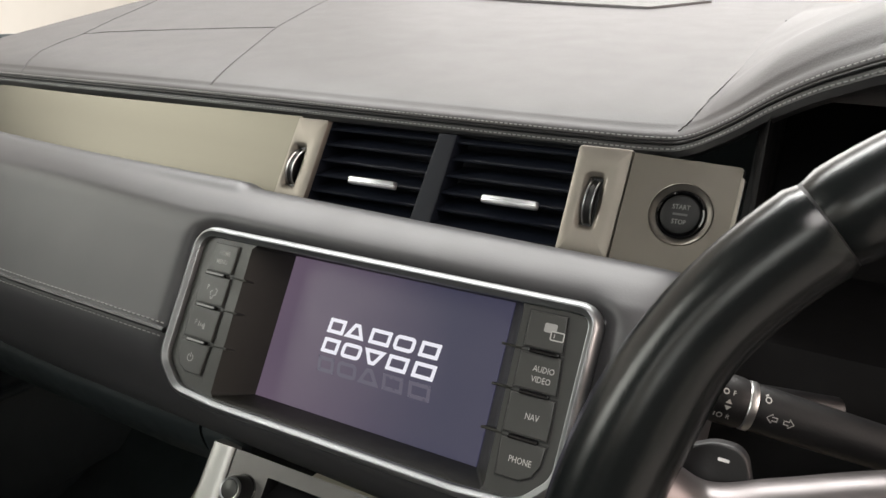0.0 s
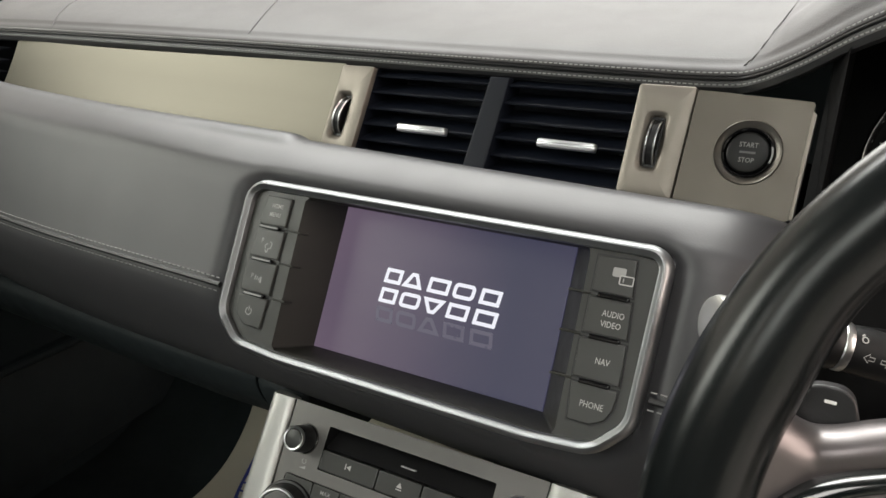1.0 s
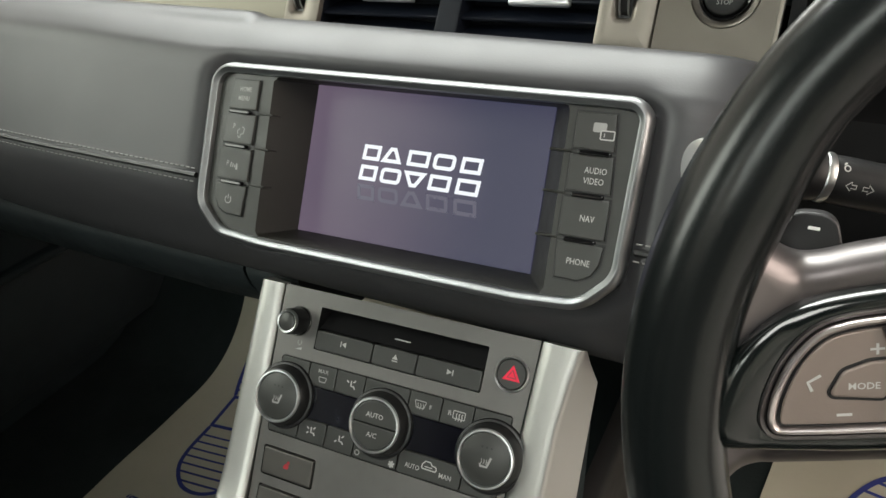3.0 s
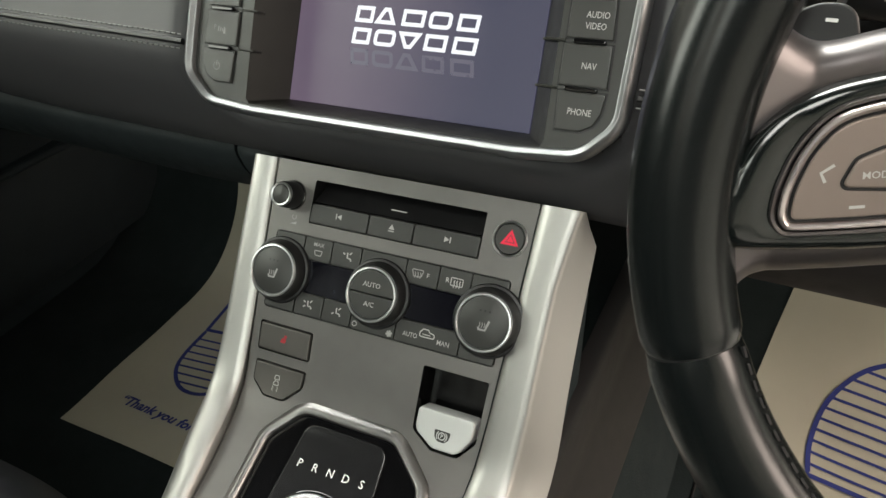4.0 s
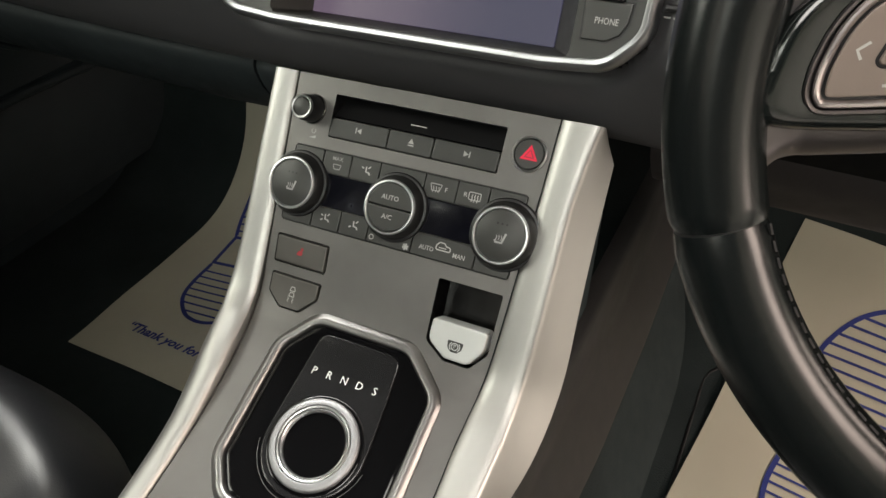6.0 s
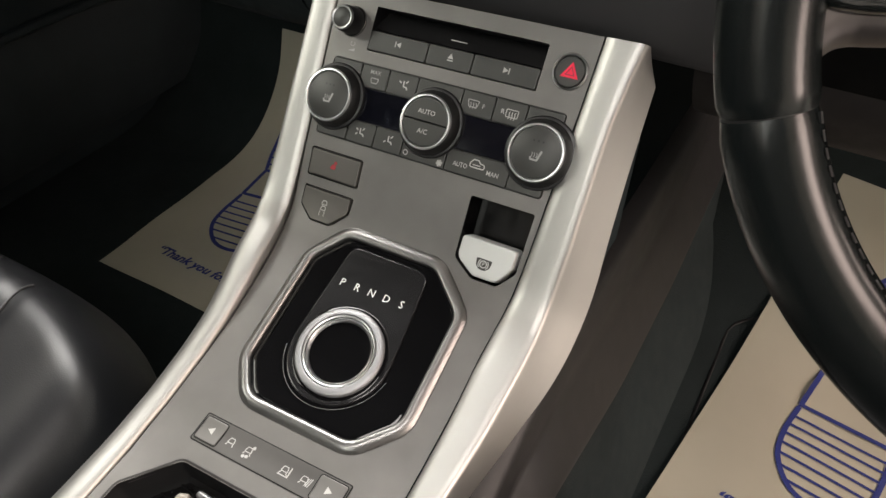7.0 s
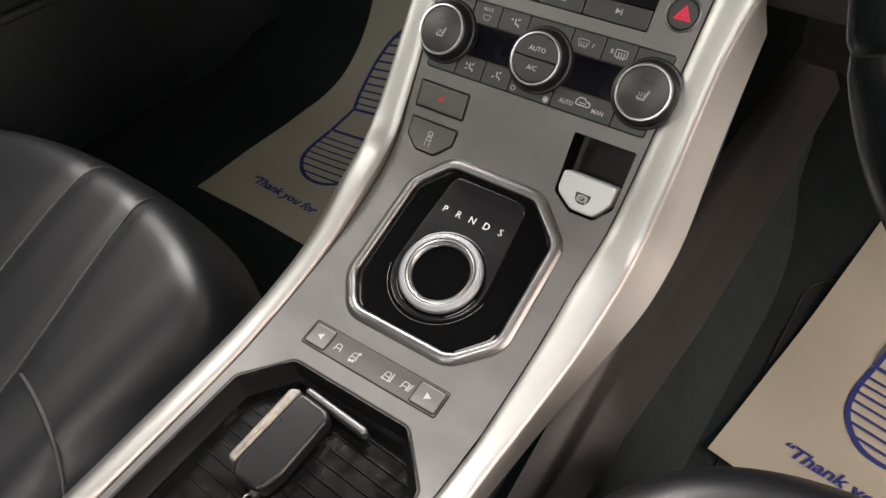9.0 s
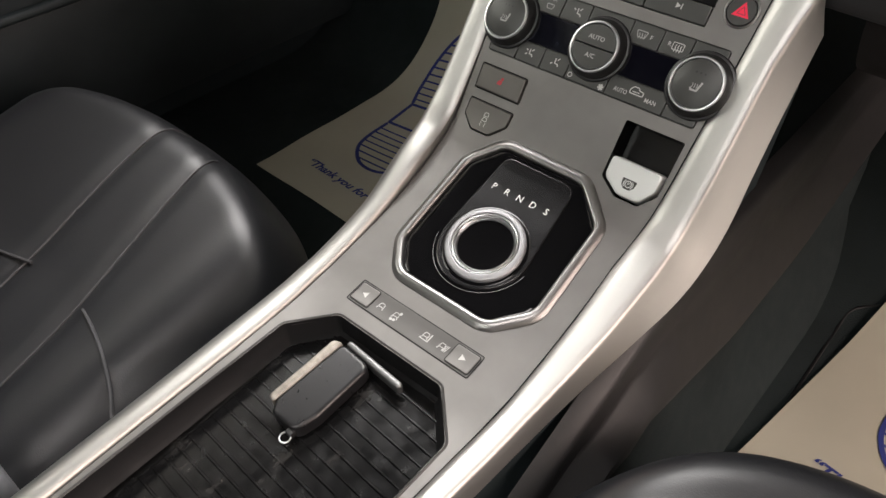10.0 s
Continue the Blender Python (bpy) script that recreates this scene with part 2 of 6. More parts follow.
def ribbon(points, width, h, mp, closed=False):
    """A flat printed line through 2D points."""
    n = len(points)
    left, right = [], []
    for i in range(n):
        p = Vector(points[i])
        a = Vector(points[i - 1] if i or closed else points[0])
        b = Vector(points[(i + 1) % n] if i < n - 1 or closed else points[-1])
        d = (b - a).normalized()
        nn = Vector((-d.y, d.x)) * width / 2
        left.append(mp(*(p + nn), h))
        right.append(mp(*(p - nn), h))
    rows = [[l, r] for l, r in zip(left, right)]
    return loft(rows, closed=False, loop=closed)


def flat(outline, h, mp):
    bm = bmesh.new()
    bm.faces.new([bm.verts.new(mp(x, y, h)) for x, y in outline])
    return bm


def tube(points, r, n=12, closed=False, cap=True):
    """A round bar along 3D points; r: one radius or one for each point."""
    pts = [Vector(p) for p in points]
    m = len(pts)
    rs = [r] * m if isinstance(r, (int, float)) else r
    rings = []
    up = Vector((0.13, 0.21, 0.97))
    for i in range(m):
        a = pts[i - 1] if i or closed else pts[0]
        b = pts[(i + 1) % m] if i < m - 1 or closed else pts[-1]
        d = (b - a).normalized()
        s = d.cross(up).normalized()
        u = s.cross(d).normalized()
        up = u
        rings.append([pts[i] + rs[i] * (math.cos(2 * math.pi * k / n) * s + math.sin(2 * math.pi * k / n) * u) for k in range(n)])
    return loft(rings, loop=closed, cap=cap)


def words(text, x, y, size, h, mp, shear=0.0, wide=1.0, turn=0.0, bold=0.003):
    """Printed letters, centred on x, y, with a height of size mm for capitals."""
    cu = bpy.data.curves.new("words", "FONT")
    cu.body, cu.size, cu.shear, cu.align_x, cu.align_y = text, size * 1.4, shear, "CENTER", "CENTER"
    cu.resolution_u, cu.offset = 2, size * bold
    ob = bpy.data.objects.new("words", cu)
    me = bpy.data.meshes.new_from_object(ob)
    bm = bmesh.new()
    bm.from_mesh(me)
    bpy.data.objects.remove(ob)
    bpy.data.curves.remove(cu)
    bpy.data.meshes.remove(me)
    c, s = math.cos(radians(turn)), math.sin(radians(turn))
    for v in bm.verts:
        a, b = v.co.x * wide, v.co.y
        v.co = mp(x + a * c - b * s, y + a * s + b * c, h)
    return bm


def spline(points, n=8):
    """A smooth curve through points of any dimension."""
    p = [Vector(q) for q in points]
    out = []
    for i in range(len(p) - 1):
        a, b, c, d = p[max(i - 1, 0)], p[i], p[i + 1], p[min(i + 2, len(p) - 1)]
        for k in range(n):
            t = k / n
            out.append(0.5 * ((2 * b) + (c - a) * t + (2 * a - 5 * b + 4 * c - d) * t * t + (3 * b - a - 3 * c + d) * t ** 3))
    out.append(p[-1])
    return out


def lerp_table(table, x):
    """Linear reading of a table of (x, value)."""
    if x <= table[0][0]:
        return table[0][1]
    for (a, va), (b, vb) in zip(table, table[1:]):
        if x <= b:
            return va + (vb - va) * (x - a) / (b - a)
    return table[-1][1]


def stitches(points, normal, length, gap, r, lift=0.0):
    """Thread along a 3D line: short bars, joined."""
    pts = [Vector(p) for p in points]
    cum = [0.0]
    for a, b in zip(pts, pts[1:]):
        cum.append(cum[-1] + (b - a).length)

    def at(d):
        for i in range(len(pts) - 1):
            if d <= cum[i + 1]:
                return pts[i].lerp(pts[i + 1], (d - cum[i]) / max(cum[i + 1] - cum[i], 1e-9))
        return pts[-1]
    verts, faces = [], []
    d = 0.0
    n = Vector(normal).normalized()
    while d + length < cum[-1]:
        a, b = at(d), at(d + length)
        t = (b - a).normalized()
        s = t.cross(n).normalized() * r
        base = len(verts)
        for q, k in ((a, 0.3), (a.lerp(b, 0.5), 1.0), (b, 0.3)):
            verts += [q - s, q + n * (r * k + lift), q + s]
        for j in (0, 3):
            faces += [(base + j, base + j + 1, base + j + 4, base + j + 3), (base + j + 1, base + j + 2, base + j + 5, base + j + 4)]
        d += length + gap
    me = bpy.data.meshes.new("thread")
    me.from_pydata(verts, [], faces)
    bm = bmesh.new()
    bm.from_mesh(me)
    bpy.data.meshes.remove(me)
    return bm


# ---- the planes of the cabin, in mm ----
def plane_map(origin, tilt, lean=0.0):
    """A plane tilted back by tilt degrees; lean: rise of its cross lines towards the driver."""
    o = Vector(origin)
    a = radians(tilt)
    up, n = Vector((0, math.sin(a), math.cos(a))), Vector((0, -math.cos(a), math.sin(a)))
    return lambda x, y, h=0.0: o + (Vector((1, 0, 0)) * x + up * (y + lean * x) + n * h) * 0.001


SCREEN = plane_map((0, 0.120, 0.600), 27, 0.024)
VENTS = plane_map((0, 0.230, 0.700), 20, 0.027)
WHEEL = plane_map((0.3745, -0.016, 0.651), 17.1)

PROFILE = [(0.1436, 0.5393), (0.0465, 0.395), (0.0385, 0.3832), (0.030, 0.3728), (0.0165, 0.3630), (0.0, 0.3560), (-0.05, 0.3380), (-0.09, 0.3250), (-0.125, 0.3155), (-0.16, 0.3095), (-0.25, 0.3030), (-0.45, 0.2900)]
PCUM = [-10.0]
for (ya, za), (yb, zb) in zip(PROFILE, PROFILE[1:]):
    PCUM.append(PCUM[-1] + 1000 * math.hypot(yb - ya, zb - za))


def profile_at(s):
    i = 0
    while i < len(PCUM) - 2 and s > PCUM[i + 1]:
        i += 1
    k = (s - PCUM[i]) / (PCUM[i + 1] - PCUM[i])
    (ya, za), (yb, zb) = PROFILE[i], PROFILE[i + 1]
    return Vector((0, ya + (yb - ya) * k, za + (zb - za) * k))


def CONSOLE(x, s, h=0.0):
    """Across, down along the console from under the dash, and out of its surface, in mm."""
    k = min(1.0, max(0.0, (s - 190) / 110))
    x += 4.0 * k * k * (3 - 2 * k)
    s -= 0.028 * x
    p = profile_at(s)
    d = (profile_at(s + 9) - profile_at(s - 9)).normalized()
    n = Vector((0, d.z, -d.y))
    if n.z < 0:
        n = -n
    return Vector((x * 0.001, p.y, p.z)) + n * (h * 0.001)


def FLIP(x, s, h=0.0):
    return CONSOLE(x, -s, h)


def filled(outer, holes, mp, cuts=()):
    """A sheet with holes, cut at the given second coordinates before it is bent by the map."""
    bm = bmesh.new()
    for loop_ in (outer, *holes):
        vs = [bm.verts.new((x, y, 0)) for x, y in loop_]
        for i in range(len(vs)):
            bm.edges.new((vs[i - 1], vs[i]))
    bmesh.ops.triangle_fill(bm, use_beauty=True, use_dissolve=False, edges=bm.edges[:], normal=(0, 0, 1))
    for c in cuts:
        bmesh.ops.bisect_plane(bm, geom=bm.verts[:] + bm.edges[:] + bm.faces[:], plane_co=(0, c, 0), plane_no=(0, 1, 0), dist=1e-5)
    for v in bm.verts:
        v.co = mp(v.co.x, v.co.y, 0)
    return bm


def wall(outline, h0, h1, mp, taper=0.0):
    """The side of a recess, from h1 at the outline to h0 inset by taper."""
    return loft([[mp(x, y, h1) for x, y in outline], [mp(x, y, h0) for x, y in inset(outline, taper)]], cap=False)


# ---- structure: the cabin and the showroom round it ----
def quad_box(name, x0, y0, z0, x1, y1, z1, material, label, category="wall"):
    bm = bmesh.new()
    bmesh.ops.create_cube(bm, size=1)
    for v in bm.verts:
        v.co = (x0 + (v.co.x + 0.5) * (x1 - x0), y0 + (v.co.y + 0.5) * (y1 - y0), z0 + (v.co.z + 0.5) * (z1 - z0))
    ob = mesh_object(name, bm, material)
    return tagged(ob, label, category, kind="structure")


quad_box("ground", -6, -6, -0.5, 6, 6, -0.35, M_GROUND, "polished grey showroom floor under the car", "floor")
quad_box("wall_north", -6, 5.0, -0.35, 6, 5.2, 3.2, M_ROOM, "cream painted showroom wall ahead of the car")
quad_box("wall_south", -6, -5.2, -0.35, 6, -5.0, 3.2, M_ROOM, "cream painted showroom wall behind the car")
quad_box("wall_east", 5.0, -5, -0.35, 5.2, 5, 3.2, M_ROOM, "cream painted showroom wall on the driver's side")
quad_box("wall_west", -5.2, -5, -0.35, -5.0, 5, 3.2, M_ROOM, "cream painted showroom wall on the passenger side")
quad_box("ceiling", -6, -6, 3.2, 6, 6, 3.4, M_ROOM, "plain pale showroom ceiling", "ceiling")


def floor_line(length):
    """Height and reach of the footwell floor, length metres forward: flat, then up the toe board."""
    if length <= 0.33:
        return length, 0.06
    a = min((length - 0.33) / 0.18, 1.25)
    extra = max(0.0, length - 0.33 - 0.18 * 1.25)
    return 0.33 + 0.18 * math.sin(a) + extra * math.cos(1.25), 0.06 + 0.18 * (1 - math.cos(a)) + extra * math.sin(1.25)


def build_floor():
    rows = []
    for k in range(60):
        y, z = floor_line(-1.6 + 2.5 * k / 59 if k < 20 else -0.75 + 1.55 * (k - 20) / 39)
        rows.append((y, z))
    rows = sorted(set(rows), key=lambda r: (r[0], r[1]))
    rings = [[(-0.76, y, z), (0.76, y, z), (0.76, y, z - 0.03), (-0.76, y, z - 0.03)] for y, z in rows]
    ob = mesh_object("floor", loft(rings), M_CARPET)
    tagged(ob, "black carpet of the footwells rising up the toe board", "floor", kind="structure")


build_floor()
quad_box("wall_bulkhead", -0.76, 0.84, 0.03, 0.76, 0.88, 0.79, M_SHELL, "black bulkhead behind the dashboard")
quad_box("wall_rear", -0.76, -1.62, 0.03, 0.76, -1.58, 0.85, M_SHELL, "dark rear end of the cabin")
quad_box("wall_passenger_door", -0.80, -1.6, 0.0, -0.74, 0.66, 0.76, M_SHELL, "black inner panel of the closed passenger door")
for nm, x0 in (("wall_rear_window_left", -0.76), ("wall_rear_window_right", 0.72)):
    quad_box(nm, x0, -1.6, 0.70, x0 + 0.04, -0.62, 1.28, M_SHELL, "dark tinted rear side of the cabin")
quad_box("sill", 0.72, -1.6, 0.0, 0.80, 0.66, 0.13, M_SHELL, "black sill under the open driver's door", "sill")
# roof pieces out of view; their edges and gaps block or pass the lamps
for nm, x0, y0, x1, y1 in (("roof_front", -0.70, -0.20, 0.70, 0.24), ("roof_left", -0.70, -1.05, 0.17, -0.20), ("roof_right", 0.46, -1.45, 0.70, -0.20), ("roof_rear", -0.70, -1.6, 0.70, -1.50)):
    quad_box(nm, x0, y0, 1.26, x1, y1, 1.30, M_HEAD, "unseen dark cloth headliner piece, its gaps cut to shape the light", "roof")


# ---- dashboard ----
EDGE = spline([(-0.74, 0.285, 0.728), (-0.60, 0.262, 0.738), (-0.42, 0.250, 0.744), (-0.234, 0.247, 0.748), (-0.05, 0.250, 0.750), (0.08, 0.255, 0.751), (0.140, 0.259, 0.752), (0.162, 0.256, 0.756),
               (0.187, 0.232, 0.771), (0.214, 0.205, 0.791), (0.242, 0.178, 0.807), (0.275, 0.160, 0.818), (0.36, 0.148, 0.826), (0.47, 0.155, 0.822), (0.56, 0.195, 0.800), (0.61, 0.255, 0.765), (0.74, 0.285, 0.740)], 8)
dashboard = thing("dashboard", "dark leather-wrapped dashboard with grey stitching and metal trim", "dashboard")


def top_height(x, y, edge):
    """Height of the dash top: rising gently to the windscreen, with the hood over the dials."""
    k = min(1.0, max(0.0, (y - edge.y) / (0.92 - edge.y)))
    base = edge.z + 0.010 - 0.0088 * math.exp(-(y - edge.y) / 0.022) + k * (0.842 + 0.028 * min(1, abs(min(x, 0)) / 0.7) ** 1.5 - edge.z - 0.010)
    swell = 0.012 * math.sin(math.pi * min(1, k * 1.2)) if x > 0.17 else 0.004 * math.sin(math.pi * k)
    # the hood's raised lip, a soft fold behind its edge
    rise = min(1.0, max(0.0, (x - 0.160) / 0.045)) * min(1.0, max(0.0, (0.62 - x) / 0.06))
    d = y - edge.y
    lip = 0.0075 * rise * min(1.0, d / 0.022) * (1 - min(1.0, max(0.0, (d - 0.030 - 0.05 * rise) / 0.020)) ** 2 * 0.95)
    return base + swell + lip


def build_top():
    rings = []
    for e in EDGE:
        ring = [(e.x, e.y + 0.004, e.z - 0.0058), (e.x, e.y - 0.0022, e.z - 0.0050), (e.x, e.y - 0.0034, e.z - 0.0030), (e.x, e.y - 0.0028, e.z - 0.0014), (e.x, e.y - 0.0010, e.z + 0.0004), (e.x, e.y + 0.0018, e.z + 0.0018), (e.x, e.y + 0.006, e.z + 0.0034)]
        for k in range(1, 41):
            y = e.y + 0.006 + (0.92 - e.y - 0.006) * (k / 40) ** 1.7
            ring.append((e.x, y, top_height(e.x, y, e)))
        ring += [(e.x, 0.92, 0.70), (e.x, e.y + 0.03, e.z - 0.012)]
        rings.append(ring)
    part("top_pad", loft(rings), M_TOP, dashboard, "smooth dark grey leather top pad")
    # rolled band under the edge
    band = [[(e.x, e.y + 0.010, e.z - 0.0052), (e.x, e.y - 0.0015, e.z - 0.0054), (e.x, e.y - 0.0042, e.z - 0.0068), (e.x, e.y - 0.0046, e.z - 0.0100), (e.x, e.y - 0.0012, e.z - 0.0145), (e.x, e.y + 0.012, e.z - 0.018), (e.x, e.y + 0.03, e.z - 0.016), (e.x, e.y + 0.03, e.z - 0.004)] for e in EDGE]
    part("edge_band", loft(band), M_BAND, dashboard, "rolled leather band under the top pad")
    part("edge_stitching", stitches([(e.x, e.y - 0.0033, e.z - 0.0016) for e in EDGE], (0, -0.9, 0.4), 0.0023, 0.0012, 0.00038), M_THREAD, dashboard, "fine grey double stitching", "stuff")
    part("edge_stitching", stitches([(e.x, e.y - 0.0046, e.z - 0.0085) for e in EDGE], (0, -1, 0.2), 0.0023, 0.0012, 0.00038), M_THREAD, dashboard, "fine grey double stitching", "stuff")
    part("edge_groove", tube([(e.x, e.y - 0.0036, e.z - 0.0051) for e in EDGE], 0.0010, 8), M_BLACK, dashboard, "dark groove between the stitched rows")
    # seams sewn into the pad
    def on_top(x, y):
        e = min(EDGE, key=lambda q: abs(q.x - x))
        return Vector((x, y, top_height(x, y, e) + 0.0004))
    for line in ([(-0.2345, 0.2515), (-0.245, 0.278), (-0.283, 0.349), (-0.342, 0.455), (-0.382, 0.546), (-0.42, 0.64), (-0.47, 0.79)],
                 [(-0.578, 0.383), (-0.47, 0.419), (-0.347, 0.461)], [(-0.502, 0.2535), (-0.548, 0.314), (-0.578, 0.383), (-0.629, 0.467), (-0.70, 0.60)],
                 [(0.1545, 0.2595), (0.1600, 0.270), (0.1635, 0.295), (0.1650, 0.335), (0.1660, 0.390), (0.168, 0.47), (0.17, 0.60)]):
        part("pad_seam", tube([on_top(q[0], q[1]) for q in spline(line, 8)], 0.00042, 6), M_SEAM, dashboard)
    # speaker lid towards the windscreen
    lid = rounded([(-0.28, 0.75, 0.012), (0.0, 0.745, 0.012), (0.06, 0.86, 0.012), (-0.38, 0.87, 0.012)])
    def top_mp(x, y, h):
        p = on_top(x, y)
        return p + Vector((0, 0, h * 0.001))
    part("speaker_lid", flat(inset(lid, 0.006), 1.2, top_mp), M_LID, dashboard, "flat dark speaker lid")
    part("lid_border", rim(lid, [(0, 0), (0.001, 2.6), (0.004, 2.8), (0.006, 0.6)], top_mp), M_TOP, dashboard)


M_SEAM = mat("leather_seam", (0.036, 0.034, 0.035), 0.6)
M_BAND = leather("black_band_leather", (0.045, 0.045, 0.046), 0.42)
M_LID = mat("speaker_mesh", (0.085, 0.085, 0.08), 0.6, grain=0.6, grain_scale=1500)
build_top()


SURROUND = rounded([(-150, 79.0, 17), (-152, -21, 22), (-130, -41, 26), (-92, -44, 90), (92, -44, 90), (131, -41, 26), (150.5, -21, 22), (151, 78.5, 14)], 10)


def build_pad():
    """The padded lower dash that carries the screen."""
    section = spline([(0.240, 0.655), (0.226, 0.672), (0.213, 0.6835), (0.202, 0.6890), (0.191, 0.6905), (0.180, 0.6875), (0.169, 0.6828), (0.1600, 0.6775), (0.1548, 0.6705), (0.1498, 0.6605), (0.141, 0.643), (0.1235, 0.609), (0.1160, 0.5945), (0.1130, 0.5825), (0.1145, 0.5671), (0.1195, 0.5505), (0.1260, 0.5334), (0.1335, 0.5178), (0.1420, 0.5055), (0.1510, 0.5008), (0.20, 0.495)], 5)
    fine = []
    for a, b in zip(section, section[1:]):
        m = max(1, math.ceil((b - a).length / 0.0032))
        fine += [a.lerp(b, k / m) for k in range(m)]
    fine.append(section[-1])
    opening = inset(SURROUND, 3.4)

    def round_end(x):
        """How far the pad has turned away at its driver's end."""
        return 0.0 if x < 0.163 else 1 - math.sqrt(max(0, 1 - ((x - 0.163) / 0.053) ** 2))

    def inside(x, v):
        hit = False
        for i in range(len(opening)):
            (xa, ya), (xb, yb) = opening[i - 1], opening[i]
            if (ya > v) != (yb > v) and x < xa + (xb - xa) * (v - ya) / (yb - ya):
                hit = not hit
        return hit

    def near_edge(x, v):
        """Distance to the opening's outline, in mm."""
        best = 1e9
        for i in range(len(SURROUND)):
            (xa, ya), (xb, yb) = SURROUND[i - 1], SURROUND[i]
            dx, dy = xb - xa, yb - ya
            k = min(1.0, max(0.0, ((x - xa) * dx + (v - ya) * dy) / max(dx * dx + dy * dy, 1e-9)))
            best = min(best, math.hypot(x - xa - k * dx, v - ya - k * dy))
        return best
    rings = []
    xs = list(np.linspace(-0.73, -0.195, 20)) + list(np.linspace(-0.190, -0.163, 10)) + list(np.linspace(-0.160, 0.160, 101)) + [0.163 + 0.0528 * math.sin(a) for a in np.linspace(0.06, math.pi / 2, 14)]
    up, nn = Vector((0.45399, 0.89101)), Vector((-0.89101, 0.45399))
    for x in xs:
        k = round_end(x)
        bow = 0.05 * max(0, (-x - 0.30) / 0.43) ** 2
        ring = []
        for q in fine:
            y, z = q
            v = (Vector((y, z)) - Vector((0.120, 0.600))).dot(up) * 1000
            v -= 24 * x
            low = min(1.0, max(0.0, (x + 0.152) / 0.016))
            low = low * low * (3 - 2 * low)
            if inside(x * 1000, v):
                y, z = Vector((y, z)) - nn * 0.045
            elif v < 100 and abs(x) < 0.19:
                gap = near_edge(x * 1000, v)
                y, z = Vector((y, z)) - nn * (0.0085 * math.exp(-(gap / 6.5) ** 1.6))
            if z > 0.66 and y > 0.150:
                back = min(1.0, max(0.0, (y - 0.184) / 0.012))
                broad = min(1.0, max(0.0, (x + 0.34) / 0.19))
                z -= 0.0038 * (low * back + broad * broad * (3 - 2 * broad) * (1 - back)) * min(1.0, (z - 0.66) / 0.02)
            ring.append((x, y + bow + k * 0.045, z - k * 0.030 * (1 if z > 0.6 else -0.4)))
        ring += [(x, 0.30 + bow, 0.497), (x, 0.30 + bow, 0.655)]
        rings.append(ring)
    part("lower_pad", loft(rings), M_PAD, dashboard, "padded dark leather lower dash")
    # stitched seam across the pad, broken by the screen
    for x0, x1, rise in ((-0.73, -0.154, 0.0), (0.154, 0.178, 0.0048)):
        xs = np.linspace(x0, x1, 40)
        bowed = [0.05 * max(0, (-x - 0.30) / 0.43) ** 2 + 0.045 * round_end(x) for x in xs]
        part("pad_seam", tube([(x, 0.1158 + b + rise * 0.5, 0.5965 + rise) for x, b in zip(xs, bowed)], 0.0021, 8), M_BLACK, dashboard)
        for dz in (0.0042, -0.0042):
            part("pad_stitching", stitches([(x, 0.1155 + b + (dz + rise) * 0.5, 0.5965 + dz + rise) for x, b in zip(xs, bowed)], (0, -0.89, 0.45), 0.0034, 0.0016, 0.0005, 0.0004), M_THREAD, dashboard, "fine grey double stitching", "stuff")


build_pad()


M_GLOVE = mat("glovebox_plastic", (0.0165, 0.0210, 0.0225), 0.6, grain=0.2, spec=0.2)
M_KNEE = mat("knee_panel_plastic", (0.030, 0.027, 0.027), 0.6, grain=0.2, spec=0.2)


def build_lower():
    """Glovebox lid and the knee panel under it."""
    glovebox = thing("glovebox", "black plastic glovebox lid under the dashboard", "glovebox")
    sec = spline([(0.20, 0.494), (0.149, 0.5015), (0.136, 0.496), (0.1355, 0.484), (0.145, 0.463), (0.170, 0.434), (0.21, 0.424), (0.40, 0.42)], 5)
    for x0, x1, nm in ((-0.70, -0.168, "lid"), (-0.165, -0.112, "side_panel")):
        rings = []
        for k in range(9):
            x = x0 + (x1 - x0) * k / 8
            e = 0.004 if k in (0, 8) else 0.0
            rings.append([(x, q[0] + e + 0.014, q[1]) for q in sec] + [(x, 0.42, 0.50)])
        part(nm, loft(rings), M_GLOVE, glovebox)
    knee = thing("knee_panel", "black plastic knee panel under the steering column", "panel")
    rings = [[(x, q[0] + 0.03, q[1] + 0.01) for q in sec] + [(x, 0.42, 0.52)] for x in np.linspace(0.150, 0.72, 9)]
    part("panel", loft(rings), M_KNEE, knee)
    upper = [[(x, 0.17, 0.49), (x, 0.15, 0.53), (x, 0.155, 0.60), (x, 0.19, 0.66), (x, 0.235, 0.675), (x, 0.36, 0.675), (x, 0.36, 0.49)] for x in np.linspace(0.19, 0.72, 9)]
    part("column_surround", loft(upper), M_CLUSTER, knee)


build_lower()

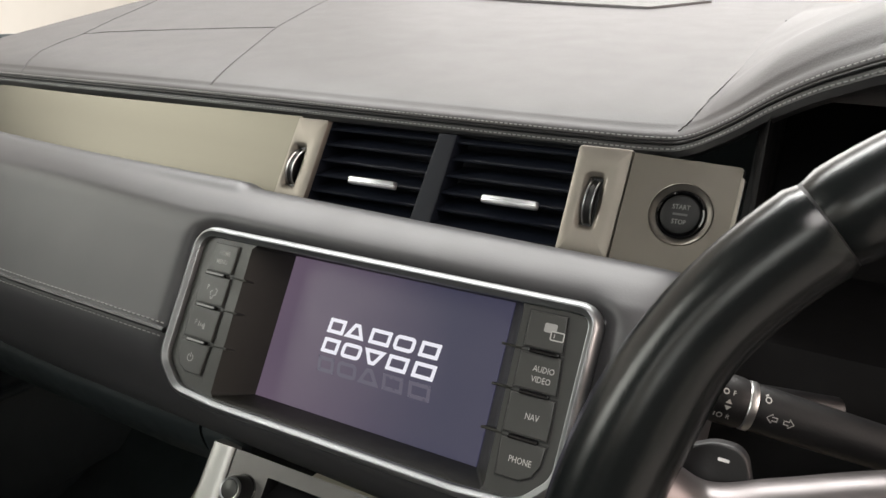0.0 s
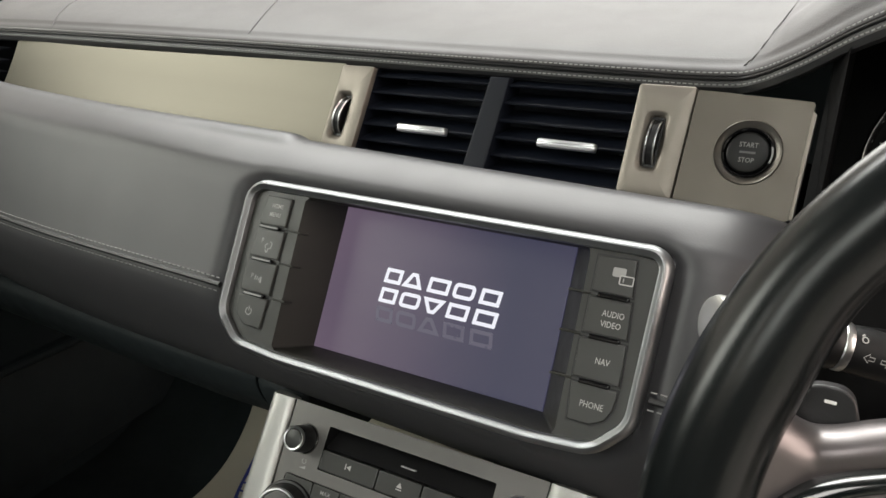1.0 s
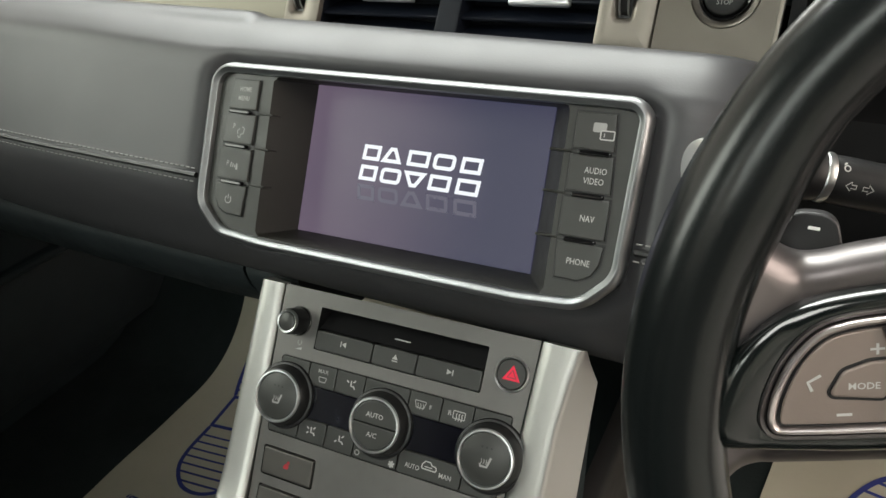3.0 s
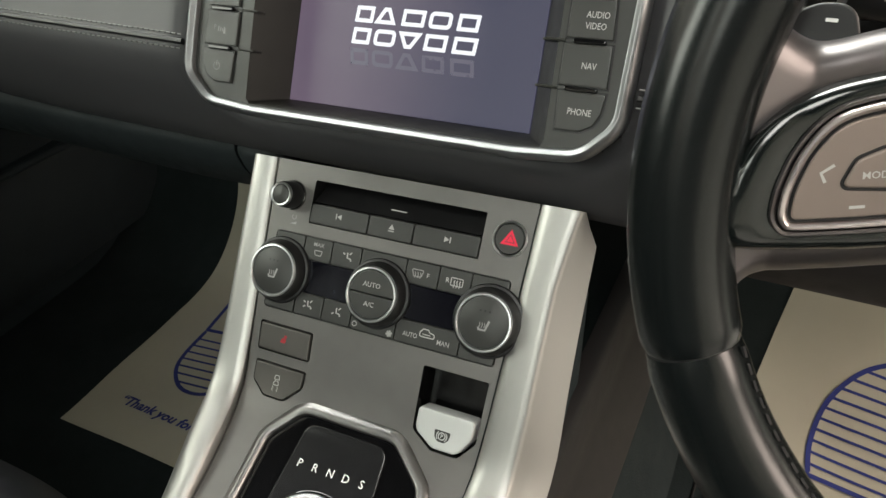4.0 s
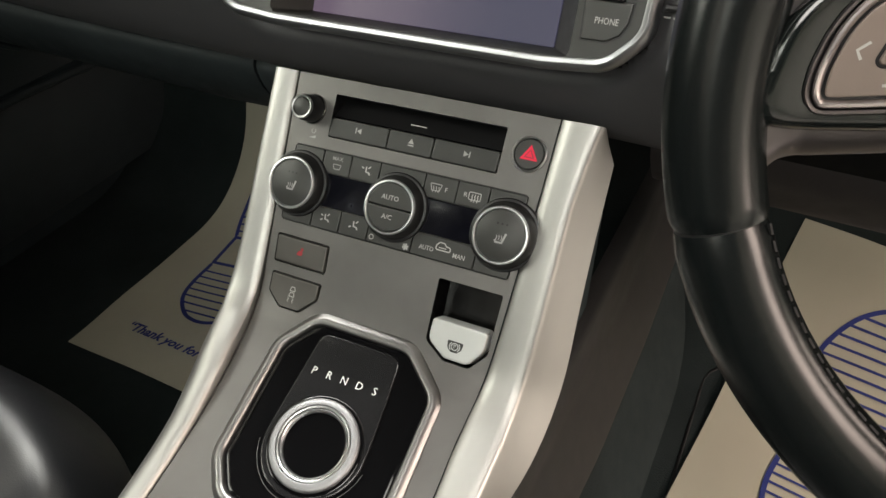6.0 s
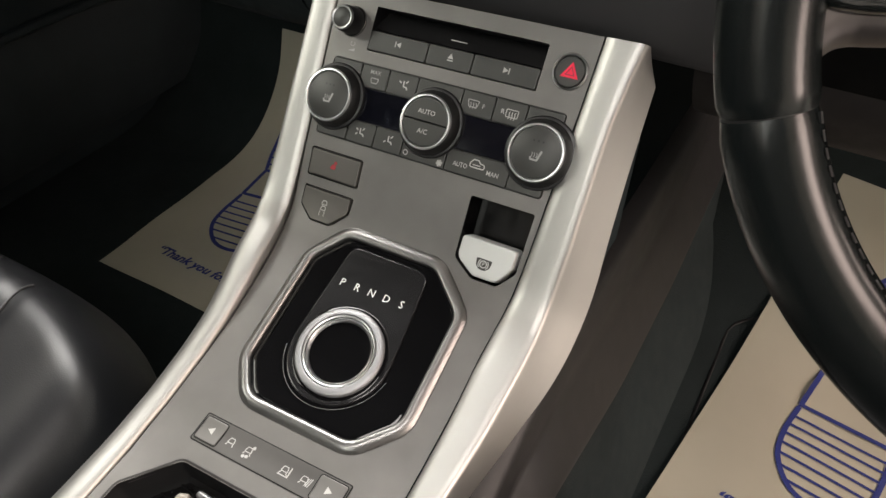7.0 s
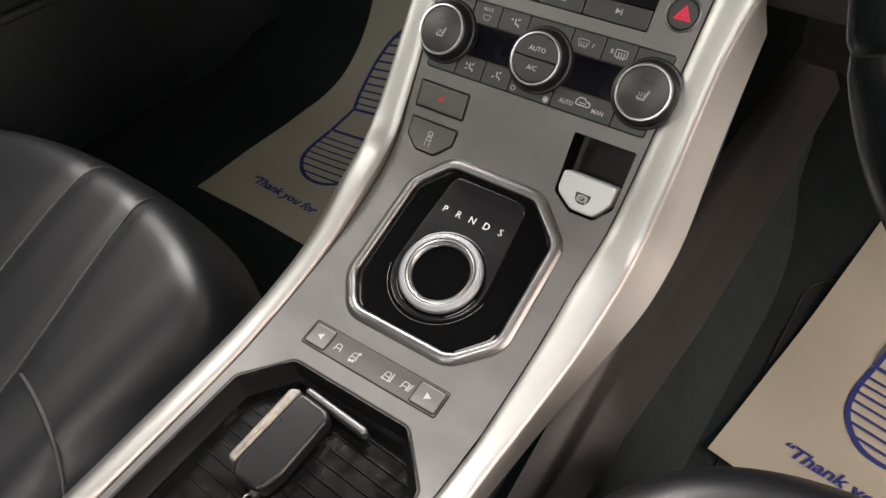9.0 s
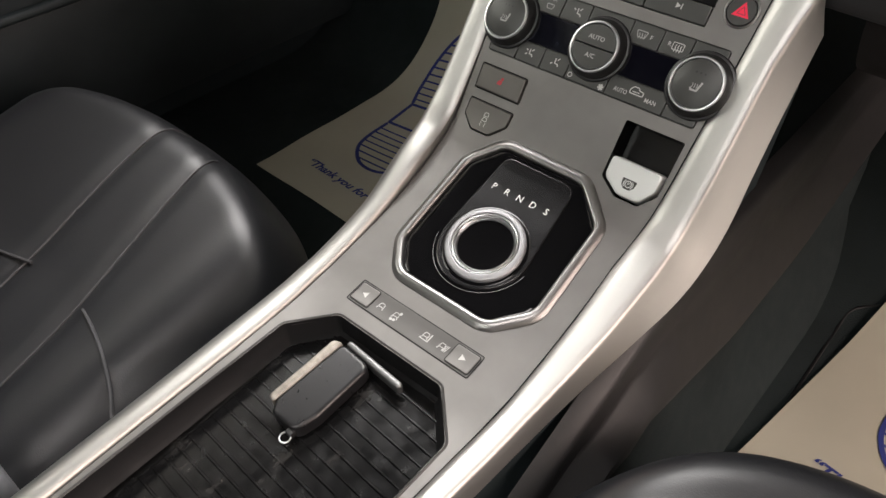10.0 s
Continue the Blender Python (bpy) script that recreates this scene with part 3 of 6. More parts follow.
# long metal trim beside the vents
def build_trim():
    trim = thing("trim_panel", "brushed pale metal trim strip on the passenger dashboard", "trim")
    rings = []
    for k in np.linspace(0, 1, 30):
        ring = []
        for v, h in ((-40, -1.2), (-36, -1.5), (-15, -2.9), (5, -3.6), (25, -3.5), (43, -2.6), (43, -12), (-40, -12)):
            x = -604 + 0.5 * (v + 10) + k * (473.5 - 0.5 * (v + 10))
            bow = 50 * max(0, (-x - 300) / 430) ** 2
            ring.append(VENTS(x, v, h) + Vector((0, bow * 0.001, 0)))
        rings.append(ring)
    part("strip", loft(rings), M_TRIM, trim)
    side = thing("air_vent", "dark slatted side air vent at the dashboard's end", "air vent")
    for k in range(5):
        part("slat", loft([[VENTS(x, -24 + k * 13 + a, b) + Vector((0, 0.05 * max(0, (-x / 1000 - 0.30) / 0.43) ** 2, 0)) for a, b in ((0, 0), (2, 1), (6, -12), (4, -12))] for x in (-712, -612)]), M_VENT, side)


build_trim()


# ---- centre vents and starter panel ----
def build_vents():
    backing = thing("vent_housing", "black housing box behind the centre air vents", "housing")
    hole = rounded([(-110.5, -30, 2), (97, -30, 2), (99, 41, 2), (-99.5, 41, 2)], 3)
    part("side", wall(hole, -45, -1, VENTS), M_VENT, backing)
    part("back_wall", flat(hole, -45, VENTS), M_VENT, backing)
    for x0, x1, tab in ((-104.9, -11.5, -52.7), (5.0, 97.0, 57.3)):
        vent = thing("air_vent", "dark slatted centre air vent with chrome tab", "air vent", "centre air vents")
        for k in range(6):
            v = -24.9 + k * 12.05

            def ends(a):
                """The vent leans over: its sides run outwards towards the bottom."""
                return x0 + (0.14 if x0 < 0 else 0.12) * (a - 6.5), x1 + (0.165 if x0 < 0 else 0.035) * (a - 6.5)
            sec = ((v - 0.9, -2.6), (v + 0.1, -1.6), (v + 1.0, -2.2), (v + 10.6, -24), (v + 9.6, -25))
            part("slat", loft([[VENTS(ends(a)[0] + (ends(a)[1] - ends(a)[0]) * q, a, b) for a, b in sec] for q in (0, 0.33, 0.67, 1)]), M_VENT, vent)
        bar = []
        for x in (tab - 20.3, tab - 19.6, tab - 18.4, tab, tab + 18.4, tab + 19.6, tab + 20.3):
            k = 1.0 if abs(x - tab) < 19 else (0.86 if abs(x - tab) < 20 else 0.5)
            bar.append([VENTS(x, -1.2 + k * a, b * k) for a, b in ((-2.9, -3), (-2.9, 2.6), (-2.2, 3.6), (-1.1, 3.9), (-0.4, 3.2), (0.3, 3.2), (0.9, 4.2), (2.0, 4.0), (2.8, 2.8), (2.9, -3))])
        part("tab", loft(bar), M_TAB, vent, "bright chrome slider tab")
    part("divider", slab([(-16.2, -30), (1.2, -30), (9.2, 40), (-5.4, 40)], -20, 1.5, VENTS, 1.2), M_VENT, backing, "flat black divider post")
    # plates with thumbwheels
    for corners, wx, wv, lean, m in (((-140.6, -27, -110.0, -27, -99.8, 41, -128.8, 41), -124.6, 3.0, 0.165, M_PLATE), ((95.5, -29, 130.0, -29, 133.2, 41.5, 98.2, 41.5), 112.4, 6.5, 0.045, M_PLATE)):
        plate = thing("vent_plate", "brushed metal plate with a black vent thumbwheel", "trim plate", "vent plates")
        outer = rounded([(corners[q], corners[q + 1], 2) for q in (0, 2, 4, 6)], 3)

        def lean_x(v):
            return wx + lean * (v - wv)
        slot = rounded([(lean_x(wv - 16) - 4.6, wv - 16, 2), (lean_x(wv - 16) + 4.6, wv - 16, 2), (lean_x(wv + 16) + 4.6, wv + 16, 2), (lean_x(wv + 16) - 4.6, wv + 16, 2)], 3)
        lift = lambda x, y, h: VENTS(x, y, h + 4.0)
        part("plate", join(filled(inset(outer, 1.6), [inset(slot, -3.4)], lift), loft([[lift(x, y, h) for x, y in inset(outer, d)] for d, h in ((0, -14), (0, -1.6), (0.5, -0.5), (1.6, 0))], cap=False), loft([[lift(x, y, h) for x, y in inset(slot, d)] for d, h in ((-3.4, 0), (-2.6, -0.25), (-0.6, -1.8), (0, -2.8), (0.8, -7))], cap=False)), m, plate)
        part("slot_floor", flat(slot, -5, lift), M_BLACK, plate)
        def wheel_point(side, r, a):
            return VENTS(lean_x(wv + r * math.cos(a)) + side, wv + r * math.cos(a), -8 + r * math.sin(a))
        part("thumbwheel", loft([[wheel_point(side, 15.6, a) for a in np.linspace(-0.2, math.pi + 0.2, 24)] for side in (-2.4, 2.4)]), M_BLACK, plate, "black thumbwheel with chrome rims")
        for side in (-2.6, 2.6):
            part("wheel_rim", tube([wheel_point(side, 15.8, a) for a in np.linspace(0.1, math.pi - 0.1, 20)], 0.0006, 6), M_CHROME, plate, "thin chrome rim")


M_PLATE = mat("brushed_plate", (0.26, 0.236, 0.206), 0.50, metal=0.9, grain=0.1, grain_scale=900, vary=0.05, stretch=(1, 0.05, 0.05))
build_vents()


def build_start():
    panel = thing("start_panel", "satin metal panel holding the engine start button", "panel")
    outer = rounded([(130.6, -34, 1), (186, -34, 4), (197.5, -30, 1), (198.0, 37.3, 2), (133.7, 40, 1)], 3)
    bx, by = 167.9, 5.8
    ring = disc2(bx, by, 18.6)
    lift = lambda x, y, h: VENTS(x, y, h + 2.5)
    part("plate", join(filled(outer, [ring], lift), wall(outer, -9, 0, lift)), M_PANEL_LIGHT, panel)
    part("edge_strip", slab([(196.4, -30), (199.0, -30), (200.2, 30), (197.6, 33)], -4, 3.6, VENTS, 0.6), M_PLATE, panel, "metal edge strip")
    part("button_ring", turned(bx, by, [(19.0, 2.3), (19.0, 3.2), (18.5, 3.7), (18.0, 3.2), (17.2, 2.6), (14.9, 1.4), (14.5, -4)], VENTS), M_RINGDISH, panel, "concave satin metal ring")
    part("button_gap", turned(bx, by, [(14.7, -3.5), (14.6, 2.2), (13.9, 2.9), (12.9, 2.4), (12.2, 0.4), (12.0, -3)], VENTS), M_GLOSS, panel, "polished black collar")
    part("button", turned(bx, by, [(12.0, -3), (12.0, 1.6), (11.5, 2.4), (10.8, 2.7), (6, 2.9), (0, 3.0)], VENTS), M_PUSH, panel, "round black push button")
    part("lettering", words("START", bx, by + 4.3, 2.9, 3.2, VENTS, wide=0.88, bold=0.012), M_FAINT, panel)
    part("lettering", words("STOP", bx, by - 4.6, 2.9, 3.2, VENTS, wide=0.88, bold=0.012), M_FAINT, panel)
    part("mark", flat(box2(bx - 4.4, by - 0.6, bx + 4.4, by + 0.7, 0.3), 3.15, VENTS), M_MARKDIM, panel)


M_MARKDIM = mat("worn_print", (0.10, 0.10, 0.10), 0.5)
M_RINGDISH = mat("starter_ring", (0.20, 0.185, 0.165), 0.4, metal=0.9, vary=0.04)
M_FAINT = mat("faded_print", (0.22, 0.22, 0.21), 0.5)
M_PUSH = mat("push_button_black", (0.012, 0.012, 0.012), 0.45, grain=0.05, spec=0.3)
M_PANEL_LIGHT = mat("starter_satin_metal", (0.140, 0.127, 0.108), 0.45, metal=0.8, grain=0.1, grain_scale=2000, vary=0.05)
build_start()


# ---- infotainment unit ----
def radial(outline, n):
    """Points of a star-shaped outline at n even angles about the middle of the display."""
    out = []
    for a in np.linspace(0, 2 * math.pi, n, endpoint=False):
        d, best = Vector((math.cos(a), math.sin(a))), 0.0
        for i in range(len(outline)):
            p, e = Vector(outline[i - 1]) - Vector((0, 18)), Vector(outline[i]) - Vector(outline[i - 1])
            det = d.x * e.y - d.y * e.x
            if abs(det) > 1e-9:
                k, f = (p.x * e.y - p.y * e.x) / det, (p.x * d.y - p.y * d.x) / det
                if -1e-6 <= f <= 1 + 1e-6:
                    best = max(best, k)
        out.append((d.x * best, 18 + d.y * best))
    return out


def build_screen():
    unit = thing("infotainment_unit", "infotainment unit with chrome surround and a lit purple start-up screen", "infotainment screen")
    outer = SURROUND
    part("surround", rim(outer, [(0.0, -6), (0.0, -1.2), (0.6, 1.2), (1.5, 3.2), (2.6, 4.5), (3.8, 4.9), (5.0, 4.2), (6.2, 2.4), (6.8, 2.2), (7.3, 0.6), (7.4, -5)], SCREEN), M_RING, unit, "rounded satin chrome surround")
    part("surround_skirt", loft([[SCREEN(x, y, -4) for x, y in inset(outer, 1.0)], [SCREEN(x, y, -30) for x, y in inset(outer, 3.0)]], cap=False), M_BLACK, unit, "black rim behind the chrome")
    face = inset(outer, 7.0)
    well = rounded([(-99.5, 71.6, 3), (-99.5, -36, 3), (107.0, -36, 3), (104.5, 71.6, 3)], 3)
    part("face", loft([[SCREEN(x, y, -1.2) for x, y in radial(o, 160)] for o in (face, well)], cap=False), M_FACE, unit, "charcoal moulded face")
    # recess walls lean in to the screen
    inner = rounded([(-86.2, 72.4, 1), (-87.9, -30.4, 1), (88.0, -30.4, 1), (86.6, 72.4, 1)], 3)
    part("recess", loft([[SCREEN(x, y, -1.2) for x, y in well], [SCREEN(x, y, -4) for x, y in inset(well, 1.0)], [SCREEN(x, y, -34) for x, y in inner]], cap=False), M_RECESS, unit, "deep black recess round the display")
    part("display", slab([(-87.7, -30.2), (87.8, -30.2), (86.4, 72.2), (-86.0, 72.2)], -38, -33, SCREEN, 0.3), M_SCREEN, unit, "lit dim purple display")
    # plain white shapes stand for the maker's word mark; its faint reflection is drawn as glowing shapes under them
    def logo_shape(x0, x1, y0, y1, form, mirror):
        w = x1 - x0
        if form == "wedge":
            o = [(x0, y0), (x1, y0), (x1 - 0.36 * w, y1), (x0 + 0.36 * w, y1)]
        elif form == "vee":
            o = [(x0 + 0.36 * w, y0), (x1 - 0.36 * w, y0), (x1, y1), (x0, y1)]
        else:
            r = 3.2 if form == "round" else 0.8
            o = rounded([(x0, y0, r), (x1, y0, r), (x1, y1, r), (x0, y1, r)], 4)
        o = [(x + 0.10 * (y - y0), y) for x, y in o]
        if mirror:
            o = [(x - 0.06 * (2 * 10.2 - y - 8), 2 * 10.2 - y) for x, y in reversed(o)]
        part("logo_shape", rim(o, [(0, -33), (0, -32.8), (2.5, -32.8), (2.5, -33)], SCREEN), M_LOGO_REFLECTION if mirror else M_LOGO, unit, "plain lit logo shape, the faint ones drawn as its reflection")
    top_row = ((-43.0, -29.6, "block"), (-28.6, -12.6, "wedge"), (-8.8, 7.4, "block"), (10.2, 26.0, "round"), (30.0, 44.6, "block"))
    low_row = ((-43.8, -30.4, "block"), (-27.6, -12.0, "round"), (-10.6, 6.6, "vee"), (9.0, 24.6, "block"), (28.8, 45.0, "block"))
    for x0, x1, form in top_row:
        logo_shape(x0, x1, 25.4, 35.8, form, False)
    for x0, x1, form in low_row:
        logo_shape(x0, x1, 11.6, 22.0, form, False)
        logo_shape(x0, x1, 11.6, 22.0, form, True)
    # key columns
    for side in (-1, 1):
        y_slits = (46.3, 23, -2.0)
        tops = [68.5] + [y - 1.0 for y in y_slits]
        lows = [y + 1.0 for y in y_slits] + [-25]
        for k in range(4):
            def ex(y):
                return 132 + min(5.2, 5.6 * (66 - y) / 60)
            t, b = tops[k], lows[k]
            o = [(109.5, b), (ex(b), b), (ex(t), t), (109, t)]
            if k == 3:
                o = [(111.5, b), (126, b), (133, b + 4), (136.6, b + 11), (ex(t), t), (110, t)]
            o = [(side * x, y) for x, y in o]
            if side < 0:
                o.reverse()
            part("key_gap", flat(inset(o, -0.5), -0.9, SCREEN), M_BLACK, unit)
            part("key", slab(inset(o, 0.5), -3, 0.6, SCREEN, 0.7), M_BUTTON, unit, "flat charcoal push key")
        for y in y_slits:
            bar = box2(side * 123 - 9, y - 1.6, side * 123 + 9, y + 1.0, 1.2)
            part("key_ledge", slab(bar, -2, 2.2, SCREEN, 0.6), M_GLOSS, unit, "glossy raised ledge between keys")
            lug = box2(side * 103 - 6.5, y - 1.0, side * 103 + 6.5, y + 0.6, 0.5)
            part("recess_rib", slab(lug, -10, -0.4, SCREEN, 0.6), M_RECESS, unit)
    for txt, x, y, size in (("HOME", -120.2, 61.3, 3.2), ("MENU", -121, 55.2, 3.2), ("P", -126.5, 36, 3.6), ("P", -128.4, 10.4, 3.6), ("AUDIO", 125.2, 36.6, 3.5), ("VIDEO", 124.9, 30.8, 3.5), ("NAV", 125, 10.2, 3.6), ("PHONE", 124.3, -14.2, 3.6)):
        part("lettering", words(txt, x, y, size, 0.75, SCREEN, wide=0.8), M_DIM if x < 0 and y < 20 else M_SOFT, unit)
    # small pictograms
    part("pictogram", ribbon([(-124.4 + 2.5 * math.cos(a), -14.2 + 2.5 * math.sin(a)) for a in np.linspace(2.1, 7.3, 16)], 0.7, 0.75, SCREEN), M_DIM, unit)
    part("pictogram", ribbon([(-124.4, -13.8), (-124.4, -10.6)], 0.7, 0.75, SCREEN), M_DIM, unit)
    for line in ([(-121.4, 34.6), (-123.4, 33.2), (-122.6, 31.0)], [(-119.6, 36.2), (-117.6, 35.2), (-118.2, 31.6), (-120.4, 31.0), (-120.8, 28.4)], [(-122.8, 30.2), (-121.4, 28.2)]):
        part("pictogram", ribbon(line, 0.9, 0.75, SCREEN), M_DIM, unit)
    for k in range(3):
        part("pictogram", ribbon([(-125.6 + 1.7 * k, 8.2), (-125.2 + 1.7 * k, 11.6 - 0.8 * k)], 0.8, 0.75, SCREEN), M_DIM, unit)
    part("pictogram", flat([(-121.4, 6.8), (-119.4, 6.8), (-119.8, 10.6), (-120.9, 11.4)], 0.75, SCREEN), M_DIM, unit)
    part("pictogram", slab(box2(119.6, 57.6, 127.0, 62.8, 1.0), 0.5, 0.75, SCREEN, 0.1), M_DIM, unit)
    part("pictogram", rim(box2(124.0, 53.6, 132.2, 59.0, 1.0), [(0, 0.6), (0, 0.85), (0.7, 0.85), (0.7, 0.6)], SCREEN), M_SOFT, unit)
    part("pictogram_fill", flat(box2(124.6, 54.2, 131.6, 58.4, 0.6), 0.8, SCREEN), M_BUTTON, unit)
    part("pictogram", ribbon([(126.4, 55.2), (126.4, 57.4)], 0.6, 0.9, SCREEN), M_DIM, unit)


build_screen()


# ---- centre console ----
RIDGE_DRIVER = [(0, 120), (150, 121), (230, 119.5), (290, 114.5), (370, 107), (450, 102.5), (600, 97), (700, 96)]
RIDGE = [(0, 119), (100, 119), (180, 118.5), (240, 114), (290, 110), (370, 109), (450, 107), (520, 105), (640, 102), (700, 101)]
INNER = [(0, 100.5), (70, 98.8), (166, 95.5), (200, 93.5), (220, 91.5), (250, 89.8), (370, 89.5), (420, 87), (527, 85), (640, 82.5), (700, 81)]
console = thing("centre_console", "centre console with satin grey panel between silver rails", "centre console")
TRAY = rounded([(-51, -382, 8), (46, -382, 8), (77, -413, 8), (77, -640, 8), (-77, -640, 8), (-77, -413, 8)], 5)
OCTAGON = rounded([(-40, -188.5, 20), (38, -188.5, 20), (69, -218, 20), (69, -304, 22), (43, -332, 22), (-43, -332, 22), (-64, -304, 22), (-63.5, -216, 20)], 8)
SLOT = rounded([(-65, -30.5, 1), (66, -30.5, 1), (66, -61.5, 1), (-65, -61.5, 1)], 2)
HVAC = rounded([(-90, -70.2, 3), (91.6, -70.2, 3), (91.6, -127.8, 3), (-90, -127.8, 3)], 3)
SWITCH_A = rounded([(-89.5, -137.8, 2), (-44, -137.8, 2), (-43, -159.6, 2), (-88.2, -159.6, 2)], 3)
SWITCH_B = rounded([(-87.5, -166.8, 1.5), (-43.8, -166.8, 1.5), (-44.3, -180, 4), (-57, -192.4, 6), (-75, -192.4, 6), (-87, -182, 4)], 3)
POCKET = rounded([(44, -138, 1.5), (91, -138, 1.5), (90.5, -180, 5), (80, -192.5, 5), (61, -192.5, 5), (45, -182, 5)], 3)


def build_console():
    ss = [19.5, 60, 110, 160, 200, 240, 280, 320, 360, 400, 450, 500, 550, 600, 660]
    outer = [(0.9 - lerp_table(INNER, s), -s) for s in ss] + [(lerp_table(INNER, s) - 0.9, -s) for s in reversed(ss)]
    holes = [TRAY, inset(OCTAGON, 3), SLOT, HVAC, SWITCH_A, SWITCH_B, POCKET, disc2(84.4, -44.6, 11.6), disc2(-81.8, -44.2, 9.5)]
    cuts = [-s for s in list(range(160, 235, 5)) + list(range(235, 420, 12)) + [450, 500, 550, 600]]
    part("panel", filled(outer, holes, FLIP, cuts), M_PANEL, console, "satin charcoal-grey console panel")
    part("slot_well", join(wall(SLOT, -22, 0, FLIP), flat(SLOT, -22, FLIP)), M_BLACK, console, "dark disc slot recess")
    part("climate_well", join(wall(HVAC, -1.6, 0, FLIP), flat(HVAC, -1.6, FLIP)), M_BLACK, console)
    for o in (SWITCH_A, SWITCH_B):
        part("switch_well", join(wall(o, -3, 0, FLIP), flat(o, -3, FLIP)), M_WELL, console)
    part("pocket_well", join(wall(POCKET, -18, 0, FLIP, 2), flat(inset(POCKET, 2), -18, FLIP)), M_GLOSS_SOFT, console, "dark finger pocket above the parking brake")
    # rails
    for side, nm in ((-1, "rail"), (1, "rail")):
        rings = []
        for s in [19.5, 22, 28, 40, 70, 100, 130] + list(range(145, 330, 6)) + [340, 355, 370, 385, 400, 425, 450, 500, 560, 640]:
            r, i = lerp_table(RIDGE_DRIVER if side > 0 else RIDGE, s), lerp_table(INNER, s)
            near = [s + d for d in (-36, -24, -12, 0, 12, 24, 36)]
            low_x = sum(lerp_table([(0, 133), (120, 135.5), (205, 140.5), (215, 139.5), (294, 121.5), (370, 110), (450, 105.5), (640, 100.5)], q) for q in near) / 7
            low_h = sum(lerp_table([(0, -24), (150, -25), (212, -27), (300, -21), (370, -20), (640, -20)], q) for q in near) / 7
            if side > 0:
                r += 6.5 * max(0.0, 1 - (s - 19.5) / 60) ** 1.5
                k = min(1.0, max(0.06, (s - 16) / 24))
                low_x, low_h = r + (low_x - r) * k, low_h * k - 0.5
            pts = [(i + 0.2, -6), (i + 0.2, 0.5), (i + 1.4, 1.8), (i + 0.30 * (r - i), 3.3), (i + 0.75 * (r - i), 4.0), (r - 1.6, 3.8), (r, 2.6), (r + 0.9, 0.6), (r + 0.45 * (low_x - r) + 0.8, low_h * 0.45), (low_x, low_h), (low_x - 3, low_h - 1.5), (i + 6, -14)]
            if side < 0:
                w = r - i
                fall = min(1.0, max(0.0, (s - 190) / 70))
                crowned = [(i + 1.4, 2.2), (i + 0.22 * w, 3.6), (i + 0.45 * w, 3.5), (i + 0.68 * w, 2.4), (i + 0.88 * w, 0.4), (r, -1.8)]
                pts[2:8] = [(xa + (xb - xa) * fall, ha + (hb - ha) * fall) for (xa, ha), (xb, hb) in zip(pts[2:8], crowned)]
            raised = (7.5 if side < 0 else 0.0) * math.exp(-((s - 232) / 55) ** 2)
            rings.append([CONSOLE(side * x, s, h + (raised if h > -5 else raised * 0.5 if h > -13 else 0)) for x, h in pts])
        part(nm, loft(rings), M_SILVER, console, "brushed aluminium side rail")
    # tray
    lip = rim(inset(TRAY, -2.2), [(0, 0.0), (0.5, 0.5), (1.6, 0.3), (2.6, -0.8), (3.0, -2.4)], FLIP)
    part("tray_lip", lip, M_LIP, console)
    part("tray_wall", loft([[FLIP(x, y, 0.4) for x, y in inset(TRAY, 0.4)], [FLIP(x, y, -16) for x, y in inset(TRAY, 3)], [FLIP(x, y, -19) for x, y in inset(TRAY, 6)]], cap=False), M_WELL, console)
    bed = loft([[FLIP(x, -s, -18.5 - 8 * (s - 380) / 260) for x in np.linspace(-77, 77, 12)] for s in range(374, 644, 10)], closed=False)
    part("tray_bed", bed, M_TRAYBED, console, "glossy black tray bed")
    rib_parts = []
    for k in range(26):
        s = 384 + k * 9.9
        z = -18.2 - 8 * (s - 380) / 260
        xa = -70 if s > 410 else -70 + (410 - s) * 0.9
        rib_parts.append(loft([[FLIP(x, -(s + 0.06 * x + d), z + hh) for d, hh in ((-1.0, 0), (-0.5, 0.6), (0.5, 0.6), (1.0, 0))] for x in np.linspace(xa, -xa, 10)], closed=False))
    part("tray_ribs", join(*rib_parts), M_TRAYBED, console, "fine moulded ribs", "stuff")
    # lower sides of the console
    for side in (-1, 1):
        rings = []
        for s in [60, 120, 180, 212, 260, 320, 400, 520, 640]:
            low_x = lerp_table([(0, 133), (120, 135), (205, 139), (294, 121.5), (370, 110), (450, 105.5), (640, 100.5)], s)
            p = CONSOLE(side * (low_x - 5), s, -24)
            rings.append([p, Vector((p.x, p.y + 0.02, p.z - 0.03)), Vector((side * 0.118, p.y + 0.05 * max(0, 1 - s / 250), 0.22)), Vector((side * 0.150, p.y + 0.08 * max(0, 1 - s / 250), 0.055)), Vector((side * 0.02, p.y, 0.055)), Vector((side * 0.02, p.y, p.z - 0.02))])
        part("side_panel", loft(rings), M_SHELL, console)


M_LIP = mat("tray_lip_plastic", (0.040, 0.038, 0.037), 0.5, metal=0.3)
M_WELL = mat("tray_wall_plastic", (0.006, 0.006, 0.0065), 0.6, grain=0.1, spec=0.2)


